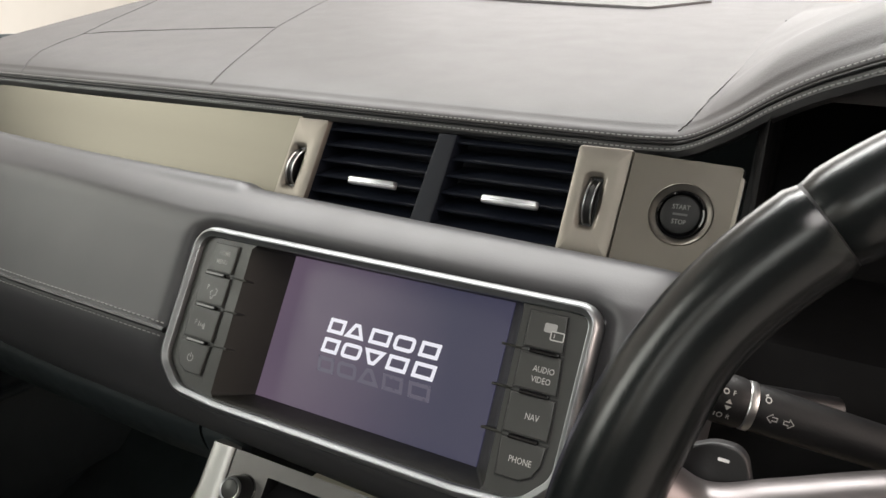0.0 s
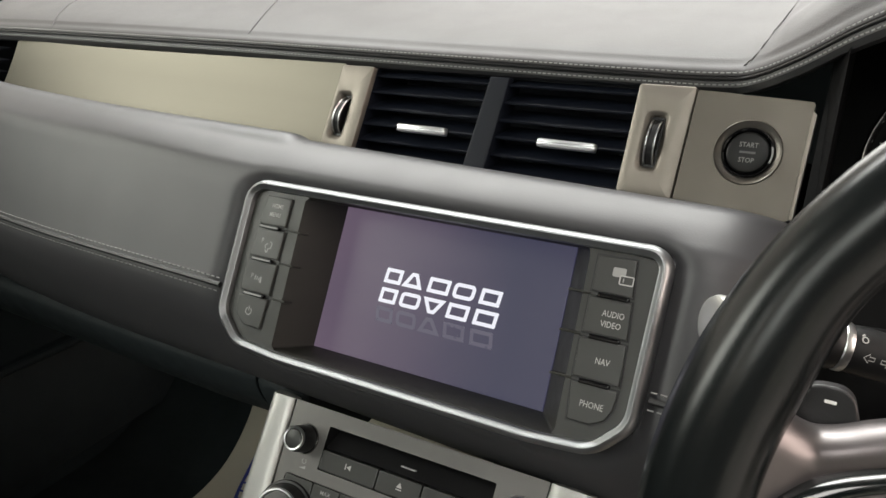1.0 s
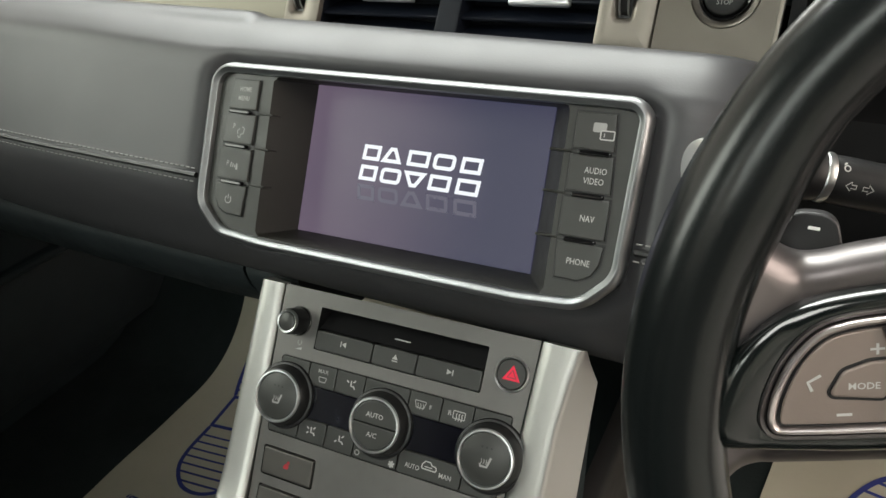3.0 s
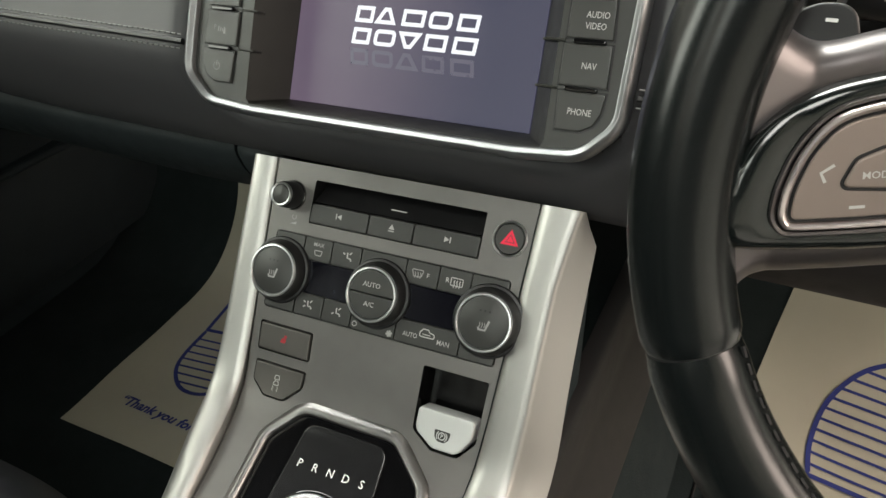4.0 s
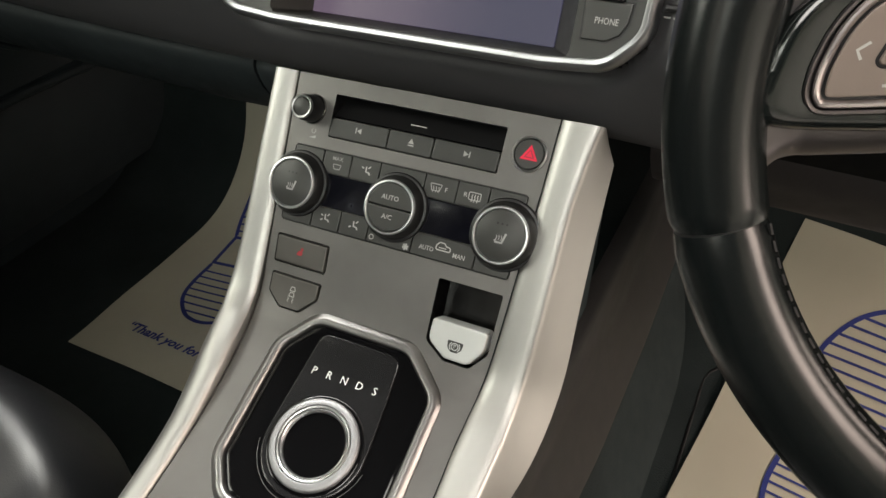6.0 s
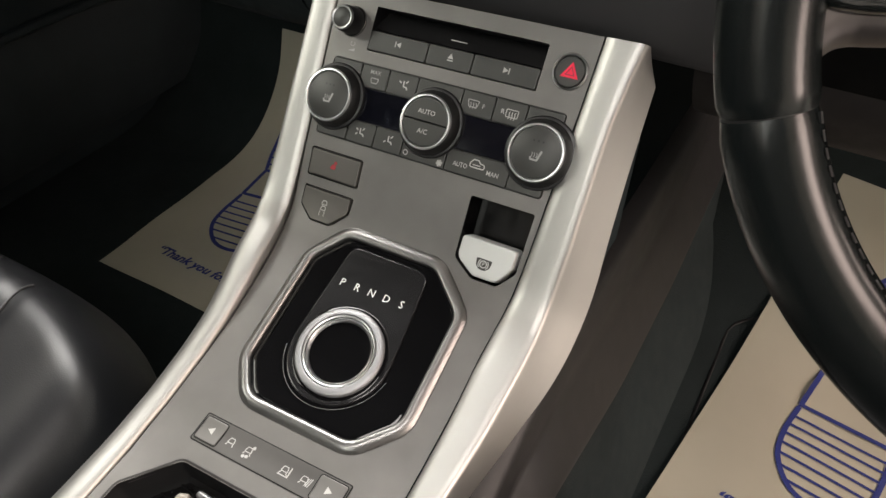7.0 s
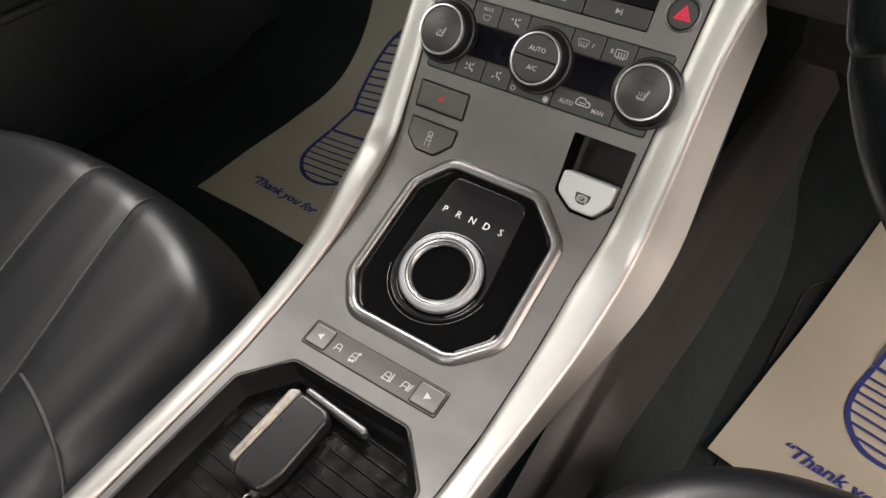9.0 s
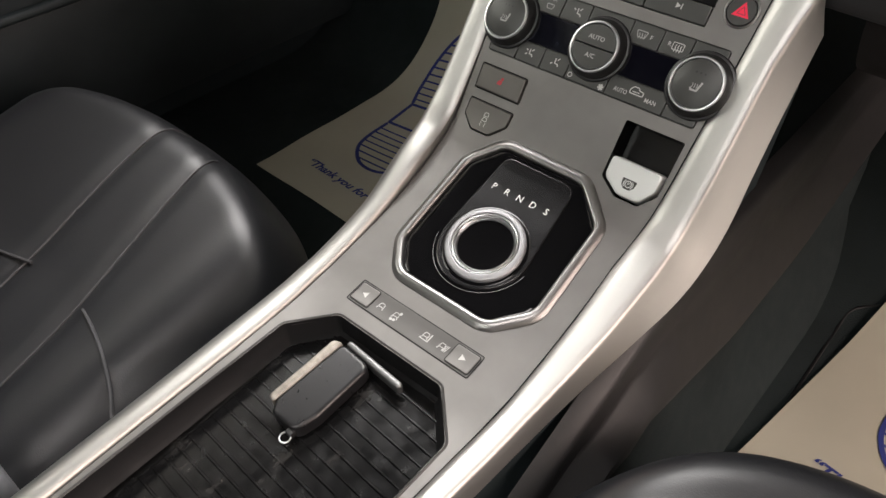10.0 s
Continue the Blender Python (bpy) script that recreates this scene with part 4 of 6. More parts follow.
def scuffed(name, base, rough, streak, scale, stretch):
    """Dark gloss plastic with pale streaks: rubbed scuffs on the tray, painted sheen on the display glass."""
    m = mat(name, base, rough, rough_vary=0.3, vary_scale=20, spec=0.45)
    nt = m.node_tree
    b = nt.nodes["Principled BSDF"]
    old = b.inputs["Base Color"].links[0].from_socket
    tc = nt.nodes.new("ShaderNodeTexCoord")
    mp = nt.nodes.new("ShaderNodeMapping")
    mp.inputs["Scale"].default_value = stretch
    nt.links.new(tc.outputs["Object"], mp.inputs["Vector"])
    noise = nt.nodes.new("ShaderNodeTexNoise")
    noise.inputs["Scale"].default_value, noise.inputs["Detail"].default_value, noise.inputs["Roughness"].default_value = scale, 6, 0.65
    nt.links.new(mp.outputs[0], noise.inputs["Vector"])
    edge = nt.nodes.new("ShaderNodeMapRange")
    edge.inputs["From Min"].default_value, edge.inputs["From Max"].default_value = 0.56, 0.90
    nt.links.new(noise.outputs["Fac"], edge.inputs["Value"])
    mix = nt.nodes.new("ShaderNodeMix")
    mix.data_type = "RGBA"
    nt.links.new(edge.outputs[0], mix.inputs["Factor"])
    nt.links.new(old, mix.inputs["A"])
    mix.inputs["B"].default_value = (*streak, 1)
    nt.links.new(mix.outputs["Result"], b.inputs["Base Color"])
    return m


M_TRAYBED = scuffed("scuffed_tray_black", (0.004, 0.004, 0.0042), 0.22, (0.055, 0.052, 0.050), 38, (1.6, 0.7, 1))
M_GLOSS_SOFT = mat("soft_gloss_black", (0.003, 0.003, 0.003), 0.20, rough_vary=0.3, vary_scale=20, spec=0.3)
build_console()


def icon_seat(x, y, mp, h, m, parent, k=1.0):
    part("pictogram", ribbon([(x - 3 * k, y - 1.5 * k), (x - 2.6 * k, y - 3 * k), (x + 1.8 * k, y - 3 * k), (x + 3.6 * k, y + 3.4 * k)], 1.5 * k, h, mp), m, parent)
    for d in (-2.6, -0.9, 0.8):
        part("pictogram", ribbon([(x + d * k, y - 1.6 * k), (x + (d + 0.5) * k, y + 0.1 * k), (x + d * k, y + 1.6 * k)], 0.5 * k, h, mp), m, parent)


M_CHROME_BASE = mat("smoked_chrome", (0.22, 0.22, 0.22), 0.16, metal=1.0, vary=0.05)


def build_radio():
    radio = thing("disc_player", "disc slot with three charcoal keys under it", "radio")
    lid = loft([[FLIP(x, -s, h) for s, h in ((31, -17), (39, -9), (46.0, -2.4), (46.4, -20), (31, -20))] for x in (-64.6, 0, 65.6)])
    part("slot_lip", lid, M_BLACK, radio, "sloping black lip below the slot")
    part("slot_mark", slab(box2(-5.2, -41.5, 6.8, -40.7, 0.3), -9, -5.2, FLIP, 0.2), M_SOFT, radio, "small white mark")
    for x0, x1 in ((-64.4, -17.6), (-16.8, 17.2), (18.0, 65.4)):
        part("key", slab(box2(x0, -60.9, x1, -47.0, 1.6), -6, 0.9, FLIP, 0.8), M_BUTTON, radio, "charcoal push key")
    y = -53
    part("pictogram", flat([(-42, y), (-38.6, y + 2), (-38.6, y - 2)], 1.0, FLIP), M_SOFT, radio)
    part("pictogram", flat([(-43.2, y - 2), (-42.4, y - 2), (-42.4, y + 2), (-43.2, y + 2)], 1.0, FLIP), M_SOFT, radio)
    part("pictogram", flat([(-1.1, y - 1.0), (3.3, y - 1.0), (1.1, y + 2.6)], 1.0, FLIP), M_SOFT, radio)
    part("pictogram", flat([(-1.1, y - 2.6), (3.3, y - 2.6), (3.3, y - 1.8), (-1.1, y - 1.8)], 1.0, FLIP), M_SOFT, radio)
    part("pictogram", flat([(40.6, y - 2), (44.2, y), (40.6, y + 2)], 1.0, FLIP), M_SOFT, radio)
    part("pictogram", flat([(44.4, y - 2), (45.3, y - 2), (45.3, y + 2), (44.4, y + 2)], 1.0, FLIP), M_SOFT, radio)
    hazard = thing("hazard_switch", "round hazard button with a lit red triangle", "button")
    part("ring", turned(84.4, -44.6, [(11.7, -2), (11.7, 0.8), (11.2, 1.3), (10.4, 0.8), (10.3, -2)], FLIP), M_CHROME, hazard, "thin chrome ring")
    part("cap", turned(84.4, -44.6, [(9.9, -3), (9.9, 0.3), (9.2, 1.0), (0, 1.2)], FLIP), M_BUTTON, hazard)
    tri = [(85 - 6.0, -48.4), (85 + 6.0, -48.4), (85, -38.4)]
    part("triangle", rim(tri, [(0, 1.2), (0, 1.5), (1.5, 1.5), (1.5, 1.2)], FLIP), M_RED, hazard, "glowing red warning triangle")
    part("triangle", flat(inset(tri, 1.9), 1.45, FLIP), M_RED, hazard)
    vol = thing("volume_knob", "small black volume knob with chrome ring", "knob")
    part("base_ring", turned(-81.8, -44.2, [(11, -1), (11, 0.6), (10.4, 1.4), (9.4, 1.2), (8.6, -1)], FLIP), M_CHROME_BASE, vol, "polished base ring")
    part("grip", turned(-81.8, -44.2, [(9.8, -2), (9.8, 3), (9.4, 11.0), (8.6, 13.5), (6.6, 14.0)], FLIP), M_BLACK, vol)
    part("cap_ring", turned(-81.8, -44.2, [(8.4, 12.6), (8.6, 14.6), (8.0, 15.7), (6.9, 15.4)], FLIP), M_CHROME, vol, "chrome ring")
    part("cap", turned(-81.8, -44.2, [(6.4, 13), (6.3, 15.4), (4.2, 16.2), (0, 16.5)], FLIP), M_BUTTON, vol)
    part("pictogram", ribbon([(-77.5 + 1.7 * math.cos(a), -59.3 + 1.7 * math.sin(a)) for a in np.linspace(2.2, 7.2, 12)], 0.45, 0.15, FLIP), M_DIM, console)
    part("pictogram", flat([(-80.5, -64.5), (-75, -64.5), (-75, -62.4)], 0.15, FLIP), M_DIM, console)


build_radio()


def build_climate():
    unit = thing("climate_control", "climate control strip with charcoal keys and three chrome-ringed knobs", "climate control")
    for x0, x1 in ((-89.2, -64.7), (-64.0, -41.6), (-40.9, -17.9), (-17.2, 17.3), (18.0, 41.8), (42.5, 65.0), (65.7, 90.8)):
        part("key", slab(box2(x0, -86.8, x1, -71.0, 1.3), -1.6, 0.8, FLIP, 0.6), M_BUTTON, unit, "charcoal push key")
    for x0, x1 in ((-89.2, -64.3), (-63.6, -40.7), (-40.0, -17.2), (-16.5, 17.9), (18.6, 65.3), (66.0, 90.8)):
        part("key", slab(box2(x0, -127.0, x1, -111.2, 1.3), -1.6, 0.8, FLIP, 0.6), M_BUTTON, unit, "charcoal push key")
    for x0, x1 in ((-62, -20), (20, 62)):
        part("display", slab(box2(x0, -110.6, x1, -87.4, 0.6), -1.6, 0.1, FLIP, 0.3), M_GLASSY, unit, "unlit glossy display window")
    part("filler", slab(box2(-89.2, -110.6, -63, -87.4, 0.6), -1.6, 0.3, FLIP, 0.3), M_BUTTON, unit)
    part("filler", slab(box2(63, -110.6, 90.8, -87.4, 0.6), -1.6, 0.3, FLIP, 0.3), M_BUTTON, unit)
    for x in (-80.1, 0.6, 82.0):
        knob = part("knob", turned(x, KS, [(22.4, 1), (22.2, 4.0), (20.8, 8.4), (19.6, 10.6), (18.4, 11.0)], FLIP, 64), M_KNOB, unit, "round knob with chrome ring" + (" split into two keys" if abs(x) < 1 else " and seat-heat mark"))
        part("collar", turned(x, KS, [(24.4, 0), (24.4, 1.6), (23.8, 2.6), (21.6, 3.2)], FLIP), M_BLACK, knob)
        part("ring", turned(x, KS, [(19.2, 8), (19.2, 11.0), (18.6, 12.0), (17.6, 12.1), (16.9, 11.2), (16.8, 9)], FLIP, 64), M_BRIGHT, knob, "bright chrome ring")
        if abs(x) < 1:
            for sgn in (1, -1):
                half = [(x + 16.7 * math.cos(a), KS + sgn * (0.4 + 16.3 * math.sin(a))) for a in np.linspace(0, math.pi, 24)]
                if sgn < 0:
                    half.reverse()
                part("cap", slab(half, 6, 11.4, FLIP, 0.6), M_BUTTON, knob, "half-round key")
            part("lettering", words("AUTO", x - 0.4, KS + 6.4, 3.4, 11.5, FLIP, bold=0.01), M_SOFT, knob)
            part("lettering", words("A/C", x, KS - 6.8, 3.4, 11.5, FLIP, bold=0.01), M_SOFT, knob)
        else:
            part("cap", turned(x, KS, [(16.9, 8), (16.8, 10.8), (16, 11.2), (0, 11.4)], FLIP, 64), M_BUTTON, knob)
            icon_seat(x + 0.4, KS - 1.6, FLIP, 11.5, M_DIM, knob, 1.0)
            for d in (-3.2, 0, 3.2):
                part("indicator", flat(disc2(x + d, KS + 7.5, 0.7, 10), 11.45, FLIP), M_BLACK, knob, "small unlit lamp")
    part("lettering", words("MAX", -52.4, -75.4, 2.9, 0.9, FLIP, bold=0.008), M_DIM, unit)
    part("lettering", words("F", 34.4, -79.4, 3.0, 0.9, FLIP, bold=0.008), M_SOFT, unit)
    part("lettering", words("R", 48.6, -79.0, 3.2, 0.9, FLIP, bold=0.008), M_SOFT, unit)
    part("lettering", words("AUTO", 29.9, -120.6, 3.3, 0.9, FLIP, wide=0.85, bold=0.01), M_SOFT, unit)
    part("lettering", words("MAN", 54.4, -121.0, 3.3, 0.9, FLIP, wide=0.9, bold=0.01), M_SOFT, unit)

    def outline(points, width=0.6, shade=M_SOFT):
        part("pictogram", ribbon(points, width, 0.95, FLIP, closed=True), shade, unit)

    def stroke(points, width=0.7, shade=M_SOFT):
        part("pictogram", ribbon(points, width, 0.95, FLIP), shade, unit)
    # windscreen and rear-window marks
    outline(rounded([(24.0, -81.2, 0.5), (29.6, -81.2, 0.5), (31.0, -76.6, 0.5), (22.4, -76.6, 0.5)], 2), 0.6, M_DIM)
    for x in (24.8, 26.8, 28.8):
        stroke([(x, -82.2), (x + 0.6, -80.2), (x, -78.2)], 0.6, M_DIM)
    outline(box2(51.2, -81.6, 59.6, -76.6, 0.6))
    for x in (53.4, 55.4, 57.4):
        stroke([(x, -83.0), (x + 0.5, -81.0), (x, -79.0), (x + 0.5, -78.0)])
    # fog of the windscreen under MAX
    outline(rounded([(-54.2, -82.8, 0.5), (-49.6, -82.8, 0.5), (-48.6, -79.4, 0.5), (-55.2, -79.4, 0.5)], 2), 0.6, M_DIM)
    # air-flow marks: a seated figure's outline reduced to a seat and an arrow
    for x, y, up in ((-28.0, -78.2, 1), (-52.3, -118.0, 0), (-28.4, -117.8, -1)):
        stroke([(x - 0.4, y + 2.2), (x - 0.2, y - 1.6), (x + 2.2, y - 1.8), (x + 3.2, y - 3.4)], 1.1)
        stroke([(x + 1.4, y + 1.0), (x + 3.0, y + 2.8)], 0.9)
        if up >= 0:
            stroke([(x - 4.0, y + 1.6), (x - 2.2, y + 0.6)], 1.0)
        if up <= 0:
            stroke([(x - 3.8, y - 2.8), (x - 2.2, y - 1.6)], 1.0)
    # recirculation: a car's outline
    outline(rounded([(36.8, -119.6, 1), (47.8, -119.6, 1), (47.2, -116.6, 1), (44.2, -116.2, 0.5), (42.6, -114.4, 0.5), (39.0, -114.4, 0.5), (37.0, -116.8, 0.5)], 2), 0.8)
    stroke([(38.8, -117.9), (44.6, -117.9)], 0.6)
    outline(disc2(-12.9, -123.0, 1.7, 14), 0.6)
    for a in (0.3, 1.35, 2.4):
        stroke([(14.5 + 2.4 * math.cos(a), -123.6 + 2.4 * math.sin(a)), (14.5 - 2.4 * math.cos(a), -123.6 - 2.4 * math.sin(a))], 1.3)


KS = -98.8
M_KNOB = mat("knob_soft_black", (0.012, 0.012, 0.012), 0.36, grain=0.1)
# the bluish streaks put reflective smears into the glass colour
M_GLASSY = scuffed("display_glass_painted_sheen", (0.003, 0.003, 0.006), 0.10, (0.022, 0.025, 0.034), 55, (1.2, 0.6, 1))
build_climate()


def build_switches():
    a = thing("belt_warning_switch", "rectangular charcoal key with a dim red mark", "button")
    part("cap", slab(inset(SWITCH_A, 1.3), -3, 1.6, FLIP, 0.9, 4), M_CAP, a)
    part("pictogram", flat(rounded([(-69.6, -150.6, 0.8), (-64.8, -150.6, 0.8), (-64.0, -147.4, 1.2), (-67.6, -146.8, 1.2)], 3), 1.7, FLIP), M_REDDIM, a)
    part("pictogram", flat(disc2(-65.2, -145.8, 1.3, 12), 1.7, FLIP), M_REDDIM, a)
    b = thing("stability_switch", "round-bottomed charcoal key with a skidding-car mark", "button")
    part("cap", slab(inset(SWITCH_B, 1.3), -3, 1.6, FLIP, 0.6, 4), M_CAP, b)
    for x, y in ((-65.8, -176.2), (-65.8, -180.4)):
        part("pictogram", rim(rounded([(x - 2.6, y - 1.9, 0.6), (x + 2.6, y - 1.9, 0.6), (x + 1.7, y + 1.7, 0.8), (x - 1.7, y + 1.7, 0.8)], 3), [(0, 1.6), (0, 1.75), (0.55, 1.75), (0.55, 1.6)], FLIP), M_SOFT, b)
    for x in (-68.4, -64.4):
        part("pictogram", ribbon([(x, -183), (x + 1.0, -184.2), (x, -185.4), (x + 1.0, -186.6)], 0.5, 1.75, FLIP), M_SOFT, b)
    p = thing("parking_brake_switch", "silver parking brake pull switch in a dark pocket", "switch")
    o = rounded([(47.6, -164.6, 3), (88.4, -164.6, 3), (88.0, -178, 8), (79.5, -190.2, 8), (62, -190.2, 8), (47.6, -180.4, 8)], 6)
    part("pull", slab(o, -10, 3.2, FLIP, 1.4, 4), M_PALE, p, "pale silver pull cap")
    part("emblem", flat(rounded([(62.0, -176.4, 1), (73.8, -176.4, 1), (73.0, -181.6, 2), (70.4, -184.2, 2), (65.6, -184.2, 2), (62.8, -181.6, 2)], 4), 3.5, FLIP), M_BUTTON, p)
    part("pictogram", rim(disc2(67.9, -180.1, 2.7, 20), [(0, 3.6), (0, 3.7), (0.6, 3.7), (0.6, 3.6)], FLIP), M_PALE, p)
    for side in (-1, 1):
        part("pictogram", ribbon([(67.9 + side * 3.7 * math.cos(a), -180.1 + 3.7 * math.sin(a)) for a in np.linspace(-0.8, 0.8, 7)], 0.6, 3.7, FLIP), M_PALE, p)
    part("lettering", words("P", 67.9, -180.1, 2.6, 3.7, FLIP), M_PALE, p)


M_CAP = mat("switch_cap_grey", (0.105, 0.100, 0.092), 0.45, metal=0.6, grain=0.1, grain_scale=2500)
M_PALE = mat("pale_silver_paint", (0.58, 0.60, 0.585), 0.42, metal=0.3, vary=0.04)
build_switches()


def build_selector():
    g = thing("gear_selector", "rotary gear selector in a gloss-black octagon with chrome bezel", "gear selector")
    part("bezel", rim(OCTAGON, [(-2.5, -1), (-2.2, 0.6), (-0.6, 2.0), (0.8, 3.2), (2.6, 4.0), (4.8, 3.9), (6.0, 3.2), (6.8, 1.4), (6.9, -6)], FLIP), M_CHROME_DULL, g, "satin chrome octagonal bezel")
    part("gloss_field", slab(inset(OCTAGON, 6.4), -9, 1.2, FLIP, 3.0, 4), M_GLOSS, g, "mirror-like black surround")
    arc = [(1 + 37.5 * math.cos(a), -275.5 - 37.5 * math.sin(a)) for a in np.linspace(0.06, math.pi - 0.06, 28)]
    island = [(38.2, -268)] + list(reversed(rounded([(-33.5, -230, 0), (-31, -200, 9), (33, -200, 9), (35.5, -230, 0)], 6)))
    island = island + [(-36.2, -268)] + list(reversed(arc))
    part("island", slab(island, -4, 2.9, FLIP, 1.1, 4), M_DIAL, g, "dark island with letters")
    low = [(1 + 40 * math.cos(a), -275.5 - 40 * math.sin(a)) for a in np.linspace(0.15, math.pi * 0.93, 24)]
    part("island_line", ribbon(low, 0.35, 1.7, FLIP), M_CHROME_DULL, g, "fine bright line")
    x0, s0 = 1.4, -275.6

    def raised(x, y, h):
        return DIALMAP(x, y, h + 2.0)
    part("dial_skirt", turned(x0, s0, [(34.6, -1), (34.2, 1.3), (33.2, 1.8), (30.0, 1.4)], raised, 64), M_GLOSS, g)
    part("dial_ring", turned(x0, s0, [(31.6, 0), (31.6, 3.0), (31.2, 3.9), (30.4, 4.5), (27.0, 5.2), (26.4, 5.0), (26.0, 3.6)], raised, 72), M_SATIN, g, "brushed chrome outer ring")
    part("dial_ring", turned(x0, s0, [(26.0, 2.6), (25.8, 4.6), (25.2, 5.0), (24.3, 4.6), (23.9, 3.0)], raised, 72), M_CHROME, g, "satin middle ring")
    part("dial_ring", turned(x0, s0, [(23.7, 1.6), (23.6, 4.2), (23.1, 4.6), (22.3, 3.9), (21.7, 1.0)], raised, 72), M_BRIGHT, g, "polished inner ring")
    part("dial_groove", turned(x0, s0, [(26.2, 3.2), (23.4, 2.6)], raised, 72), M_BLACK, g)
    part("dial_face", turned(x0, s0, [(21.9, 0.6), (21.6, 1.4), (20.6, 1.2), (0, 0.9)], raised, 64), M_GLOSS, g, "flat gloss-black dial face")
    for c, x in zip("PRNDS", (-23.9, -11.7, 0.4, 12.5, 24.6)):
        part("lettering", words(c, x, -228.5, 5.8, 3.05, FLIP, wide=0.95), M_WHITE, g)


def DIALMAP(x, y, h):
    """The dial is one flat turned piece, though the panel bends a little."""
    o, a, b = FLIP(1.0, -275.5, 0), FLIP(1.0, -306, 0), FLIP(1.0, -245, 0)
    up = (b - a).normalized()
    n = Vector((0, -up.z, up.y))
    return o + Vector(((x - 1.0) * 0.001, 0, 0)) + up * ((y + 275.5) * 0.001) + n * (h * 0.001)


M_SATIN = mat("satin_dial_metal", (0.34, 0.34, 0.35), 0.52, metal=0.85, vary=0.03)
M_CHROME_DULL = mat("dull_chrome", (0.29, 0.285, 0.28), 0.36, metal=1.0, vary=0.04)
build_selector()


def build_terrain():
    t = thing("terrain_switch", "narrow terrain mode strip with two arrow keys", "button strip")
    o = box2(-58, -368, 57, -347.6, 1.5)
    part("border", rim(o, [(0.0, -0.4), (0.0, 0.35), (0.9, 0.35), (0.9, -0.4)], FLIP), M_WELL, t)
    part("strip", slab(inset(o, 0.7), -0.5, 0.4, FLIP, 0.2, 4), M_STRIP, t)
    for x0, x1, sgn in ((-56.7, -38.2, -1), (34.6, 55.6, 1)):
        k = box2(x0, -366.4, x1, -349.2, 2.0)
        part("border", rim(k, [(0.0, 0.2), (0.0, 0.6), (0.9, 0.6), (0.9, 0.2)], FLIP), M_WELL, t)
        part("key", slab(inset(k, 0.7), 0, 1.2, FLIP, 0.5, 4), M_PANEL, t, "square grey arrow key")
        xm = (x0 + x1) / 2
        part("arrow", flat([(xm + sgn * 2.6, -357.6), (xm - sgn * 2.0, -355.0), (xm - sgn * 2.0, -360.2)], 1.5, FLIP), M_SOFT, t)
    for n, x in enumerate((-30.8, -16.6, 12.2, 27.0)):
        part("pictogram", rim(rounded([(x - 2.8, -359.2, 0.5), (x + 2.8, -359.2, 0.5), (x + 1.9, -355.4, 1), (x - 1.9, -355.4, 1)], 2), [(0, 0.3), (0, 0.55), (0.55, 0.55), (0.55, 0.3)], FLIP), M_MARK, t)
        for side in (-1, 1):
            part("pictogram", ribbon([(x + side * 2.9, -361.0), (x + side * 1.9, -359.4)], 0.65, 0.55, FLIP), M_MARK, t)
        if n == 1:  # snow and grass
            for q in ((x + 2.6, -355.0), (x + 1.0, -361.8), (x - 1.4, -362.4)):
                part("pictogram", flat(disc2(q[0], q[1], 1.2, 8), 0.58, FLIP), M_MARK, t)
        elif n == 2:  # rut with a post
            part("pictogram", ribbon([(x - 3.6, -361.6), (x + 4.4, -361.6)], 0.7, 0.55, FLIP), M_MARK, t)
            part("pictogram", ribbon([(x + 3.9, -361.6), (x + 3.9, -355.0)], 0.9, 0.55, FLIP), M_MARK, t)
        elif n == 3:  # blades
            for d in (2.2, 3.4, 4.6):
                part("pictogram", ribbon([(x + d - 0.6, -361.2), (x + d + 0.6, -356.6 + d * 0.3)], 0.6, 0.58, FLIP), M_MARK, t)


M_MARK = mat("grey_print", (0.42, 0.42, 0.41), 0.5)
M_STRIP = mat("strip_grey", (0.095, 0.092, 0.088), 0.46, metal=0.65, grain=0.1, grain_scale=2500)
build_terrain()


